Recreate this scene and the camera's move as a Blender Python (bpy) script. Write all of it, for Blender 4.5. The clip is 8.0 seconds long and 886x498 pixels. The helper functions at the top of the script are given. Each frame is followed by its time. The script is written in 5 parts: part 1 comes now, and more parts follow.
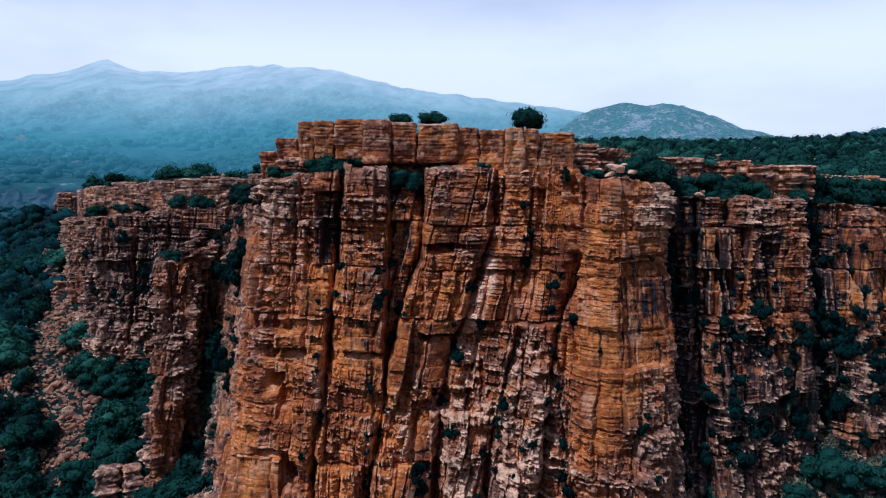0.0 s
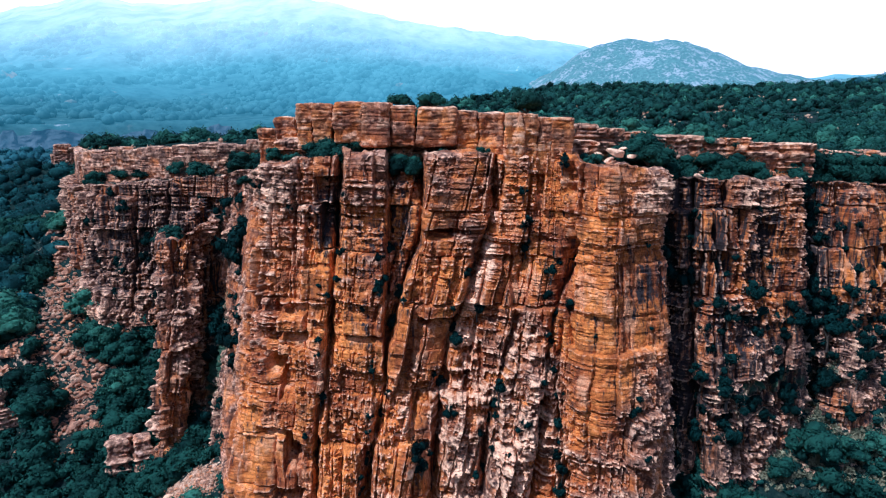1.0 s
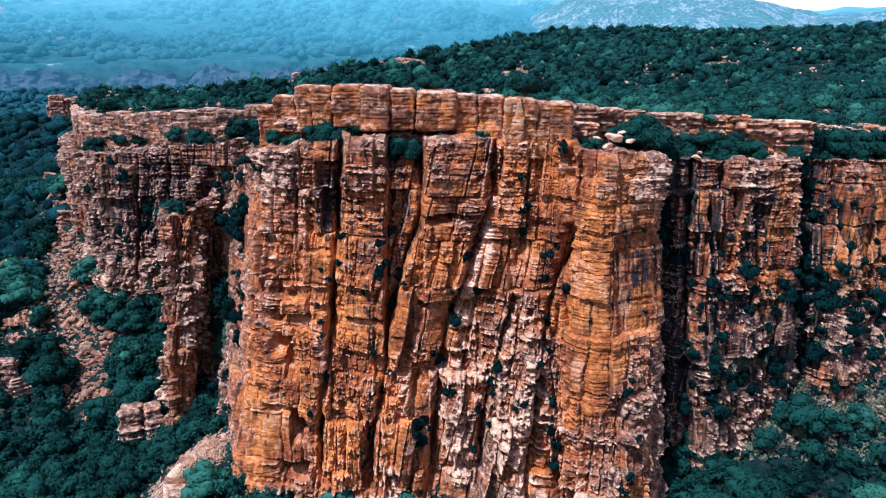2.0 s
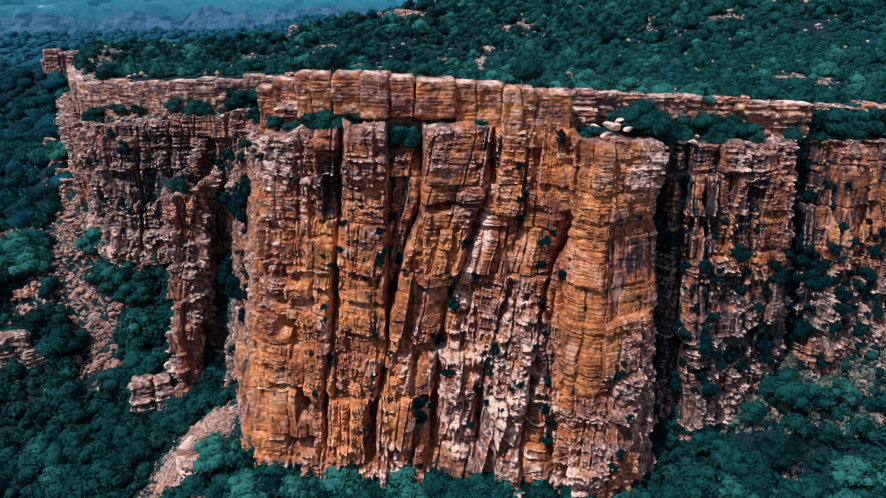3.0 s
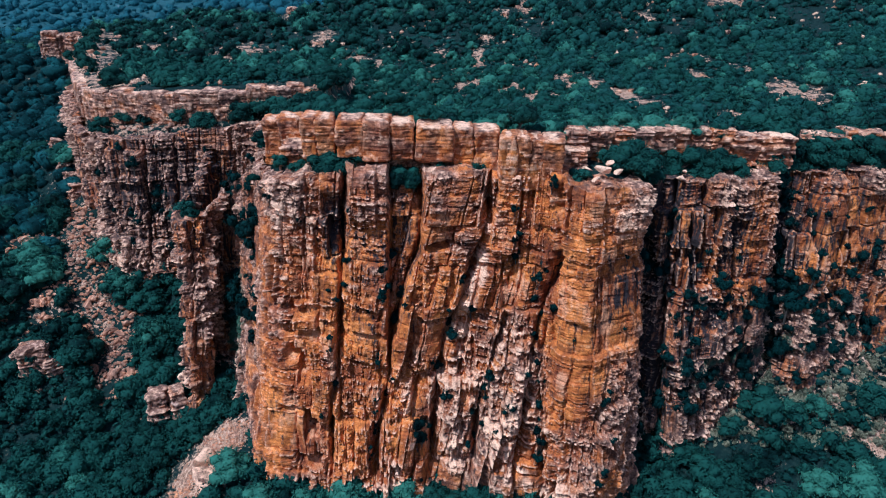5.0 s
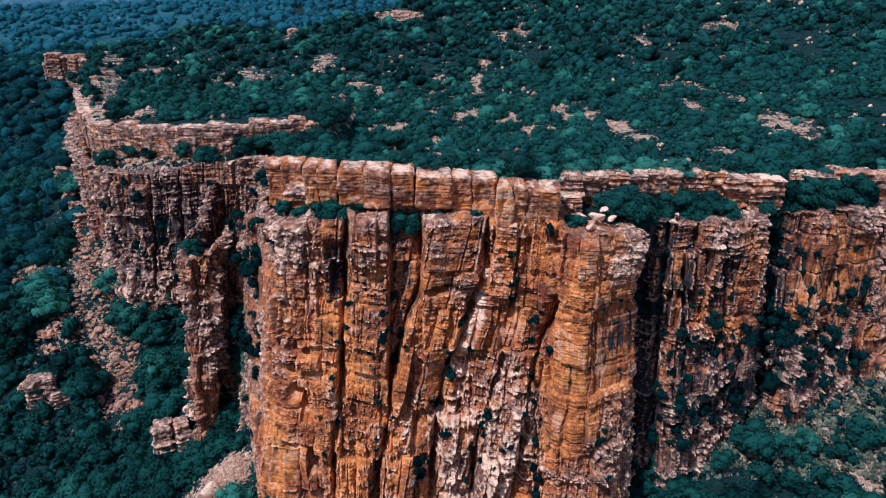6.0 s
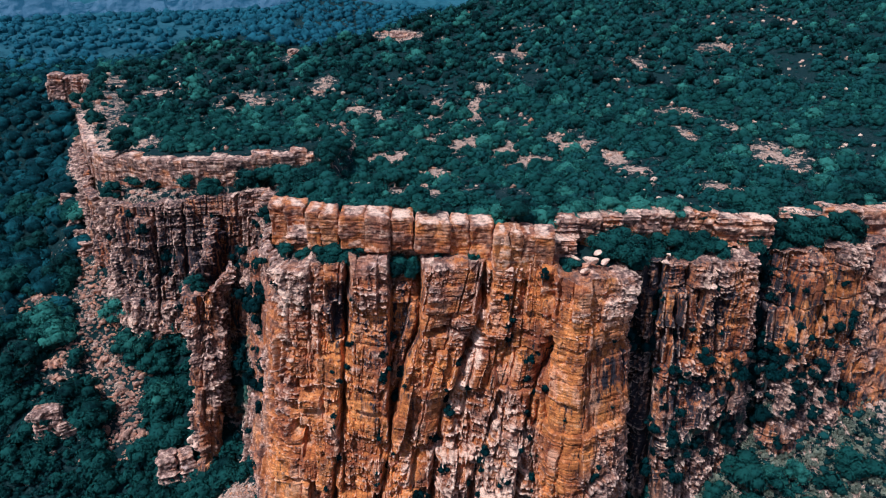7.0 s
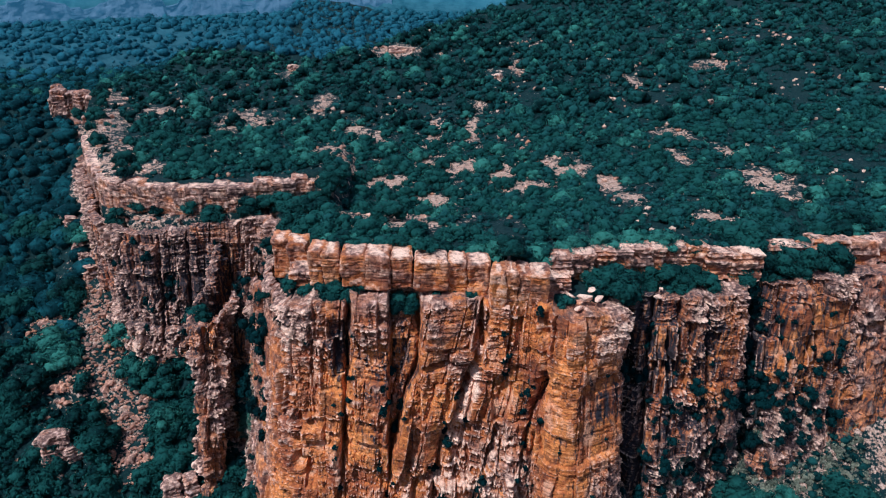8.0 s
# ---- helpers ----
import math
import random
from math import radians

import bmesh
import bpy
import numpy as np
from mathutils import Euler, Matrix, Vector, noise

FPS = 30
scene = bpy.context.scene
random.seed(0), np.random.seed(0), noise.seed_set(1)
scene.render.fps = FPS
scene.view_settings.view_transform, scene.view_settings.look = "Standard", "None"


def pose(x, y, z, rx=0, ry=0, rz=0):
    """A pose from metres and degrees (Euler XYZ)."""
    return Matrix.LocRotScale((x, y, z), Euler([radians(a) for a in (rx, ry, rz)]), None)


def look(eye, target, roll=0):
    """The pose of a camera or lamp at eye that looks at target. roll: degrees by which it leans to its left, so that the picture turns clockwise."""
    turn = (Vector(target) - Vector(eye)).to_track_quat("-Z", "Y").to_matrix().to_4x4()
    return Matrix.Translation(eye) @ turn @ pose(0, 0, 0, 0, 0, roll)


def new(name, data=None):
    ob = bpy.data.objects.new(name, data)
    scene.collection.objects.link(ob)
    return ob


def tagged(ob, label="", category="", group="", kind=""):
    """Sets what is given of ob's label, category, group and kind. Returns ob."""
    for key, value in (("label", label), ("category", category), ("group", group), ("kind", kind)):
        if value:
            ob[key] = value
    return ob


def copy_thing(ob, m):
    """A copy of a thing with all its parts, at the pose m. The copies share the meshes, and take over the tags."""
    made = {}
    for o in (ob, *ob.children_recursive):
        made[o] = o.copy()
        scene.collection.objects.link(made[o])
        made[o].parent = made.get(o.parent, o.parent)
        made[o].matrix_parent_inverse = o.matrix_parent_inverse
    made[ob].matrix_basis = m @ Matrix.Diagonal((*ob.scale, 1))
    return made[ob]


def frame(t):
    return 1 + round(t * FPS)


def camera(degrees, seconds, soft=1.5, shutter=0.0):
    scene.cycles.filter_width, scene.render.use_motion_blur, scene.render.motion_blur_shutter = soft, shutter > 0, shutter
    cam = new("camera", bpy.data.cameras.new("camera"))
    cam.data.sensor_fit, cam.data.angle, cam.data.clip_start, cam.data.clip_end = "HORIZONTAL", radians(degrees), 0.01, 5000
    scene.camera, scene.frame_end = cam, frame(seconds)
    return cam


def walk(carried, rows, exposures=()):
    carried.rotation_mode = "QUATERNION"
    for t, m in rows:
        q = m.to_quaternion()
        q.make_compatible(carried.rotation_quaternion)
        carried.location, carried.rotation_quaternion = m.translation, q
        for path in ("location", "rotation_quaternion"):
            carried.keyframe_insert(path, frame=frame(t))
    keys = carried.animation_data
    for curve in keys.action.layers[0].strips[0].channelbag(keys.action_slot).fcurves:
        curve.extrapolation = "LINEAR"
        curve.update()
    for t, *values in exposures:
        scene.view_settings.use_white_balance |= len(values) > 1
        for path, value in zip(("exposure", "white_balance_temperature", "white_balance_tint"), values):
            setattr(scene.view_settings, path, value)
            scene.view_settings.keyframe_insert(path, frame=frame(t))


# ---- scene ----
cam = camera(65.0, 8.0, soft=1.2)
METRES, EYE, TILT, LEAN, TURN = 45.0, 40.0, -6.2, 0.0, 0.0
ROWS = [
    (0.0, 0.0, 0.0, 0.0, -0.0, 0.0, -0.0),
    (0.5, 0.0001, -0.0052, 0.0609, -0.04, -2.66, -0.02),
    (1.0, 0.0002, -0.0112, 0.1219, -0.07, -5.34, -0.04),
    (1.5, 0.0002, -0.0174, 0.1834, -0.1, -8.02, -0.06),
    (3.0, 0.0023, -0.0357, 0.3695, -0.1, -15.67, -0.09),
    (3.5, 0.0026, -0.0428, 0.4305, -0.1, -17.74, -0.13),
    (4.0, 0.002, -0.0498, 0.492, -0.14, -19.2, -0.17),
    (4.5, 0.0001, -0.0566, 0.5535, -0.2, -19.85, -0.21),
    (6.0, -0.0012, -0.0771, 0.7407, -0.34, -19.62, -0.21),
    (6.5, -0.0011, -0.0847, 0.8034, -0.39, -19.5, -0.2),
    (7.0, -0.0006, -0.0922, 0.8668, -0.45, -19.48, -0.19),
    (7.5, -0.001, -0.1001, 0.9306, -0.52, -19.55, -0.19),
    (8.0, -0.0009, -0.1079, 0.994, -0.58, -19.68, -0.21),
]
EXPOSURES = [(0.0, -0.56, 4560, 6), (0.5, -0.2, 4560, 6), (1.0, 0.29, 4560, 6), (1.7, 0.54, 4560, 6), (2.8, 0.14, 4420, 3), (8.0, 0.15, 4420, 3)]
walk(cam, [(t, pose(0, 0, EYE, TILT, LEAN, TURN) @ pose(METRES * x, METRES * y, METRES * z, 90 + pitch, roll, yaw)) for t, x, y, z, yaw, pitch, roll in ROWS], EXPOSURES)

# ---- light: bright hazy sky, soft sun high on the left in front of the wall ----
SUN_FROM = Vector((-0.38, -0.29, 0.88)).normalized()
world = bpy.data.worlds.new("hazy_sky")
scene.world = world
world.use_nodes = True
wn, wl = world.node_tree.nodes, world.node_tree.links
wn.clear()
w_out = wn.new("ShaderNodeOutputWorld")
w_bg = wn.new("ShaderNodeBackground")
w_bg.inputs["Strength"].default_value = 0.08
w_sky = wn.new("ShaderNodeTexSky")
w_sky.sky_type = "NISHITA"
w_sky.sun_disc = False
w_sky.sun_elevation = math.asin(SUN_FROM.z)
w_sky.sun_rotation = math.atan2(SUN_FROM.x, SUN_FROM.y)
w_sky.dust_density = 1.0
w_geo = wn.new("ShaderNodeTexCoord")
w_map = wn.new("ShaderNodeMapping")
w_map.inputs["Scale"].default_value = (1.0, 1.0, 3.5)
w_cloud = wn.new("ShaderNodeTexNoise")
w_cloud.inputs["Scale"].default_value = 1.6
w_cloud.inputs["Detail"].default_value = 5.0
w_cloud.inputs["Roughness"].default_value = 0.55
w_ramp = wn.new("ShaderNodeValToRGB")
w_ramp.color_ramp.elements[0].position, w_ramp.color_ramp.elements[1].position = 0.36, 0.62
w_ramp.color_ramp.elements[0].color = (0.70, 0.70, 0.70, 1)
w_ramp.color_ramp.elements[1].color = (1.0, 1.0, 1.0, 1)
w_mix = wn.new("ShaderNodeMix")
w_mix.data_type = "RGBA"
w_mix.inputs[7].default_value = (12.8, 11.4, 10.8, 1)
wl.new(w_geo.outputs["Generated"], w_map.inputs["Vector"])
wl.new(w_map.outputs["Vector"], w_cloud.inputs["Vector"])
wl.new(w_cloud.outputs["Fac"], w_ramp.inputs["Fac"])
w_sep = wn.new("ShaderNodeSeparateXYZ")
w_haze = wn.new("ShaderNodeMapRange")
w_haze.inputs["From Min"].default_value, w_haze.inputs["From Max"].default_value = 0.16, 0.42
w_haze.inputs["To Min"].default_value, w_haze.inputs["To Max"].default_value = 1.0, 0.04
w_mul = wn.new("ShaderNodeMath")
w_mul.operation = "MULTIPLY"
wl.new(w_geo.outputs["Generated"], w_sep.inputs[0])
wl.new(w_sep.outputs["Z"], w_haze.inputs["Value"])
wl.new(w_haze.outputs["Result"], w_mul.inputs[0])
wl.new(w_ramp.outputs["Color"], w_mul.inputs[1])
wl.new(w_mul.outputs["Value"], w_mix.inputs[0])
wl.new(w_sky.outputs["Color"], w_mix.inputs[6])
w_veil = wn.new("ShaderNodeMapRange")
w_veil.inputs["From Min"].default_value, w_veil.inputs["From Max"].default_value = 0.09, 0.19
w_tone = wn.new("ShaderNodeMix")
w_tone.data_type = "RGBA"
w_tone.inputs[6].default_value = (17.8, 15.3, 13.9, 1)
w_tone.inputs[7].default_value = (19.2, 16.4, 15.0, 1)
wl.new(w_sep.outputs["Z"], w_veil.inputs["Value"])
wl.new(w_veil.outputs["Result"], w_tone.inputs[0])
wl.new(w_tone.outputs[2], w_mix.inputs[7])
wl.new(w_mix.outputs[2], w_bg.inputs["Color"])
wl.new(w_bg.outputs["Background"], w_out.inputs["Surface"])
sun_data = bpy.data.lights.new("sun", "SUN")
sun_data.energy, sun_data.angle, sun_data.color = 4.1, radians(1.2), (1.0, 0.90, 0.79)
sun = new("sun", sun_data)
sun.matrix_world = look(SUN_FROM * 300, (0, 0, 0))

# ---- numbers: noise, beds and joints ----
def hash01(seed, *ints):
    h = np.full(np.broadcast(*ints).shape, seed * 2654435761 % 4294967296, dtype=np.uint32)
    for k in ints:
        h = (h ^ (np.asarray(k).astype(np.int64) & 0xFFFFFFFF).astype(np.uint32)) * np.uint32(0x9E3779B1)
        h ^= h >> np.uint32(15)
        h *= np.uint32(0x85EBCA6B)
        h ^= h >> np.uint32(13)
    return h.astype(np.float64) / 4294967296.0


def vnoise(x, y, z, seed=0):
    x, y, z = np.broadcast_arrays(x, y, z)
    ix, iy, iz = np.floor(x), np.floor(y), np.floor(z)
    fx, fy, fz = x - ix, y - iy, z - iz
    fx, fy, fz = [f * f * (3 - 2 * f) for f in (fx, fy, fz)]
    total = 0
    for a in (0, 1):
        for b in (0, 1):
            for c in (0, 1):
                w = (fx if a else 1 - fx) * (fy if b else 1 - fy) * (fz if c else 1 - fz)
                total = total + w * hash01(seed, ix + a, iy + b, iz + c)
    return total


def fbm(x, y, z, octaves=4, seed=0, gain=0.5):
    total, amp, norm = 0, 1.0, 0
    for k in range(octaves):
        total = total + amp * vnoise(x * 2 ** k, y * 2 ** k, z * 2 ** k, seed + k)
        norm, amp = norm + amp, amp * gain
    return total / norm


def step(a, b, x):
    t = np.clip((x - a) / (b - a), 0, 1)
    return t * t * (3 - 2 * t)


def beds(lo, hi, thin, thick, seed):
    r = np.random.RandomState(seed)
    edges = [lo]
    while edges[-1] < hi:
        edges.append(edges[-1] + thin + (thick - thin) * r.rand() ** 2)
    return np.array(edges)


def masonry(u, w, edges, wide, seed):
    """Beds between the edges, broken by upright joints: each block's own amount (-0.5 to 0.5), the way to its nearest joint, and a slant across its face."""
    k = np.clip(np.searchsorted(edges, w), 1, len(edges) - 1)
    to_bed = np.minimum(w - edges[k - 1], edges[k] - w)
    width = wide * (0.55 + 0.9 * hash01(seed, k))
    c = u / width + 7.3 * hash01(seed + 1, k)
    c = c + 0.35 * np.sin(2.1 * c + 5 * hash01(seed + 2, k))
    j = np.floor(c)
    f = c - j
    slant = (f - 0.5) * (hash01(seed + 4, k, j) - 0.5) * 2 + 0.6 * ((w - edges[k - 1]) / (edges[k] - edges[k - 1]) - 0.5) * (hash01(seed + 5, k, j) - 0.5)
    return hash01(seed + 3, k, j) - 0.5, np.maximum(np.minimum(to_bed, np.minimum(f, 1 - f) * width), 0), slant


TALL = beds(-30, 80, 5.0, 13.0, 10)
BIG = beds(-30, 80, 1.3, 3.6, 11)
MID = beds(-30, 80, 0.32, 1.15, 12)
THIN = beds(-30, 80, 0.14, 0.42, 13)
CHIP = beds(-60, 110, 0.22, 0.75, 14)


def courses(u, w, edges, reach, seed):
    """Beds that run on unbroken for a long way: each one's own setback, and how far up it the spot lies."""
    k = np.clip(np.searchsorted(edges, w), 1, len(edges) - 1)
    at = u / reach + 11 * hash01(seed, k)
    j = np.floor(at)
    t = step(0.86, 1.0, at - j)
    a = hash01(seed + 1, k, j) * (1 - t) + hash01(seed + 1, k, j + 1) * t
    return a - 0.5, (w - edges[k - 1]) / (edges[k] - edges[k - 1])


def rock_relief(u, z, x, calm, y=0.0):
    """Proudness in metres of bedded, jointed rock at u along the wall and height z; and how fresh or worn the spot is."""
    warp = 0.55 * (fbm(u / 11, y / 9, z / 9, 3, 21) - 0.5) * 2 + 0.02 * u
    w = z + warp + 0.10 * (fbm(u / 0.8, y / 0.8, z / 0.8, 2, 29) - 0.5)
    uu = u + 0.9 * (fbm(u / 4, y / 5, z / 4, 4, 22) - 0.5) - (0.03 + 0.17 * step(-10, -4, x) * step(13, 9, x)) * (z - 20)
    tall, tall_j, tall_s = masonry(uu, w, TALL, 3.0, 35)
    big, big_j, big_s = masonry(uu, w, BIG, 2.6, 31)
    mid, mid_j, mid_s = masonry(uu, w, MID, 1.15, 41)
    run, up = courses(uu, w, MID, 7.0, 46)
    thin, _ = courses(uu, w + 0.1 * fbm(u / 2, y / 2, z / 2, 2, 28), THIN, 2.6, 51)
    low = step(26, 17, z)
    rough = step(0.44, 0.62, fbm(u / 5, y / 6, z / 7, 4, 23) + 0.07 * low + 0.05 * step(31, 36, z))
    rough = rough * (1 - 0.8 * calm)
    bedded = step(0.46, 0.62, fbm(u / 9, y / 9, z / 4, 3, 27) + 0.13 * step(31, 36, z) + 0.12 * step(-38, -44, x)) * (1 - 0.8 * calm)
    flute = np.abs(2 * fbm(uu / 1.7, y / 3, z / 11, 4, 24) - 1)
    spall = np.abs(2 * fbm(u / 1.1, y / 1.1, z / 0.8, 4, 25, 0.6) - 1)
    chip, _, chip_s = masonry(uu * 1.03 + 3, w + 0.12 * uu, CHIP, 0.55, 61)
    chip = chip + 0.9 * chip_s
    fine = fbm(u / 0.42, y / 0.42, z / 0.26, 3, 30) - 0.5
    seam = step(0.47, 0.6, fbm(u / 3, y / 3, z / 1.5, 2, 26))
    out = (1 - 0.75 * calm) * (1.7 * tall + 1.1 * tall_s) + (0.45 + 0.55 * rough) * (1 - 0.5 * calm) * (big + 0.8 * big_s)
    out = out + (0.06 + 0.62 * rough) * mid + 0.3 * rough * mid_s + (0.07 + 0.5 * bedded) * run + (0.04 + 0.2 * bedded + 0.12 * rough) * thin
    out = out + 0.30 * (flute - 0.3) + (0.06 + 0.12 * rough) * (spall - 0.35) + (0.05 + 0.45 * rough) * chip + (0.07 + 0.05 * rough) * fine
    out = out - 0.75 * (1 - 0.8 * calm) * np.exp(-(tall_j / 0.11) ** 2) - 0.16 * (1 - 0.7 * calm) * np.exp(-(big_j / 0.08) ** 2) - 0.13 * rough * np.exp(-(mid_j / 0.05) ** 2)
    out = out - (0.05 + 0.14 * bedded) * seam * step(0.12, 0.0, np.minimum(up, 1 - up))
    worn = 0.45 * mid * (0.3 + rough) + 0.4 * thin + 0.4 * run + 0.30 * big + 0.4 * tall + 0.4 * (flute - 0.3) + 0.5 * rough * chip + 0.3 * rough * (spall - 0.3) + 0.5 * (rough - 0.5)
    return out, worn, rough


# ---- materials ----
def nodes_of(name):
    m = bpy.data.materials.new(name)
    m.use_nodes = True
    nt = m.node_tree
    return m, nt.nodes, nt.links, nt.nodes["Principled BSDF"]


def noise_node(nodes, links, vec, scale, detail=4.0, rough=0.55):
    n = nodes.new("ShaderNodeTexNoise")
    n.inputs["Scale"].default_value, n.inputs["Detail"].default_value, n.inputs["Roughness"].default_value = scale, detail, rough
    links.new(vec, n.inputs["Vector"])
    return n.outputs["Fac"]


def ramp_node(nodes, links, fac, stops):
    r = nodes.new("ShaderNodeValToRGB")
    e = r.color_ramp.elements
    while len(e) < len(stops):
        e.new(0.5)
    for el, (p, c) in zip(e, stops):
        el.position, el.color = p, (*c, 1) if len(c) == 3 else c
    links.new(fac, r.inputs["Fac"])
    return r.outputs["Color"]


def mix_node(nodes, links, fac, a, b, blend="MIX"):
    m = nodes.new("ShaderNodeMix")
    m.data_type, m.blend_type = "RGBA", blend
    for sock, v in ((m.inputs[0], fac), (m.inputs[6], a), (m.inputs[7], b)):
        if isinstance(v, (int, float)):
            sock.default_value = v
        elif isinstance(v, tuple):
            sock.default_value = (*v, 1)
        else:
            links.new(v, sock)
    return m.outputs[2]


def math_node(nodes, links, op, a, b):
    m = nodes.new("ShaderNodeMath")
    m.operation, m.use_clamp = op, False
    for sock, v in zip(m.inputs, (a, b)):
        if isinstance(v, (int, float)):
            sock.default_value = v
        else:
            links.new(v, sock)
    return m.outputs[0]


def scaled(nodes, links, vec, s):
    m = nodes.new("ShaderNodeMapping")
    m.inputs["Scale"].default_value = s
    links.new(vec, m.inputs["Vector"])
    return m.outputs["Vector"]


def bump_node(nodes, links, height, strength, distance, bsdf):
    b = nodes.new("ShaderNodeBump")
    b.inputs["Strength"].default_value, b.inputs["Distance"].default_value = strength, distance
    links.new(height, b.inputs["Height"])
    links.new(b.outputs["Normal"], bsdf.inputs["Normal"])


def rock_material(name, rim=0.8):
    """Quartzite: iron-orange where fresh, pink-grey where weathered, with dark varnish, painted shade and lichen. Reads
    the attribute 'stain'.
    """
    m, nodes, links, bsdf = nodes_of(name)
    at = nodes.new("ShaderNodeAttribute")
    at.attribute_name = "stain"
    sep = nodes.new("ShaderNodeSeparateColor")
    links.new(at.outputs["Color"], sep.inputs["Color"])
    geo = nodes.new("ShaderNodeNewGeometry")
    pos = geo.outputs["Position"]
    flat = scaled(nodes, links, pos, (0.45, 0.45, 1.9))
    tall = scaled(nodes, links, pos, (1.6, 1.6, 0.16))
    grain = noise_node(nodes, links, pos, 1.5, 5.0, 0.62)
    beds_at = noise_node(nodes, links, flat, 1.7, 5.0, 0.62)
    speck = noise_node(nodes, links, pos, 5.5, 4.0, 0.75)
    streak = noise_node(nodes, links, tall, 1.3, 5.0, 0.6)
    patch = noise_node(nodes, links, pos, 0.45, 5.0, 0.6)
    lamina = math_node(nodes, links, "ADD", math_node(nodes, links, "MULTIPLY", beds_at, 0.55), math_node(nodes, links, "ADD", math_node(nodes, links, "MULTIPLY", grain, 0.45), math_node(nodes, links, "MULTIPLY", patch, 0.45)))
    lamina = math_node(nodes, links, "SUBTRACT", lamina, 0.215)
    fresh = ramp_node(nodes, links, lamina, [(0.28, (0.085, 0.024, 0.009)), (0.42, (0.26, 0.066, 0.014)), (0.56, (0.50, 0.142, 0.028)), (0.72, (0.74, 0.32, 0.13))])
    hue = noise_node(nodes, links, scaled(nodes, links, pos, (1, 1, 0.6)), 0.22, 4.0, 0.6)
    red = ramp_node(nodes, links, lamina, [(0.26, (0.05, 0.016, 0.010)), (0.45, (0.19, 0.044, 0.014)), (0.6, (0.40, 0.108, 0.030)), (0.75, (0.60, 0.26, 0.12))])
    gold = ramp_node(nodes, links, lamina, [(0.26, (0.20, 0.055, 0.014)), (0.42, (0.46, 0.136, 0.026)), (0.58, (0.72, 0.240, 0.048)), (0.75, (0.80, 0.44, 0.22))])
    banded = math_node(nodes, links, "ADD", math_node(nodes, links, "MULTIPLY", grain, 0.4), math_node(nodes, links, "MULTIPLY", lamina, 0.6))
    weathered = ramp_node(nodes, links, banded, [(0.34, (0.045, 0.024, 0.020)), (0.46, (0.15, 0.074, 0.050)), (0.56, (0.36, 0.190, 0.122)), (0.67, (0.84, 0.55, 0.41))])
    fresh = mix_node(nodes, links, ramp_node(nodes, links, hue, [(0.40, (1, 1, 1)), (0.50, (0, 0, 0))]), fresh, red)
    fresh = mix_node(nodes, links, ramp_node(nodes, links, math_node(nodes, links, "ADD", hue, math_node(nodes, links, "MULTIPLY", sep.outputs["Red"], 0.12)), [(0.61, (0, 0, 0)), (0.74, (1, 1, 1))]), fresh, gold)
    blotch = noise_node(nodes, links, scaled(nodes, links, pos, (1.0, 1.0, 0.5)), 0.36, 7.0, 0.66)
    fresh = mix_node(nodes, links, ramp_node(nodes, links, blotch, [(0.54, (0, 0, 0)), (0.66, (0.7, 0.7, 0.7))]), fresh, (0.10, 0.036, 0.018))
    fresh = mix_node(nodes, links, ramp_node(nodes, links, blotch, [(0.36, (0.5, 0.5, 0.5)), (0.45, (0, 0, 0))]), fresh, (0.82, 0.42, 0.22))
    o = math_node(nodes, links, "ADD", sep.outputs["Red"], math_node(nodes, links, "MULTIPLY", math_node(nodes, links, "SUBTRACT", patch, 0.5), 1.3))
    o = math_node(nodes, links, "ADD", o, math_node(nodes, links, "MULTIPLY", math_node(nodes, links, "SUBTRACT", grain, 0.5), 0.7))
    o = ramp_node(nodes, links, o, [(0.05, (0, 0, 0)), (0.72, (1, 1, 1))])
    col = mix_node(nodes, links, o, weathered, fresh)
    p = math_node(nodes, links, "ADD", sep.outputs["Green"], math_node(nodes, links, "MULTIPLY", math_node(nodes, links, "SUBTRACT", grain, 0.5), 1.2))
    p = ramp_node(nodes, links, p, [(0.42, (0, 0, 0)), (0.85, (1, 1, 1))])
    col = mix_node(nodes, links, p, col, (0.84, 0.50, 0.31))
    d = math_node(nodes, links, "ADD", sep.outputs["Blue"], math_node(nodes, links, "MULTIPLY", math_node(nodes, links, "SUBTRACT", streak, 0.5), 2.4))
    d = ramp_node(nodes, links, d, [(0.40, (0, 0, 0)), (0.72, (1, 1, 1))])
    col = mix_node(nodes, links, d, col, (0.034, 0.024, 0.024))
    # paler convex edges: wear, plus sunlit edge highlights put into the colour
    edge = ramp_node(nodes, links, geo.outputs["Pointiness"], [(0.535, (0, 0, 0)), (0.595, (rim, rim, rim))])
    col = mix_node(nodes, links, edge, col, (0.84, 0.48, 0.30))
    moss = ramp_node(nodes, links, math_node(nodes, links, "ADD", at.outputs["Alpha"], math_node(nodes, links, "MULTIPLY", math_node(nodes, links, "SUBTRACT", patch, 0.5), 1.2)), [(0.5, (0, 0, 0)), (0.7, (1, 1, 1))])
    col = mix_node(nodes, links, moss, col, (0.035, 0.075, 0.045))
    pits = ramp_node(nodes, links, speck, [(0.32, (0.42, 0.37, 0.34)), (0.46, (0.98, 0.97, 0.96)), (0.66, (1.2, 1.18, 1.16))])
    col = mix_node(nodes, links, 1.0, col, pits, "MULTIPLY")
    links.new(col, bsdf.inputs["Base Color"])
    bsdf.inputs["Roughness"].default_value = 0.88
    bsdf.inputs["Specular IOR Level"].default_value = 0.2
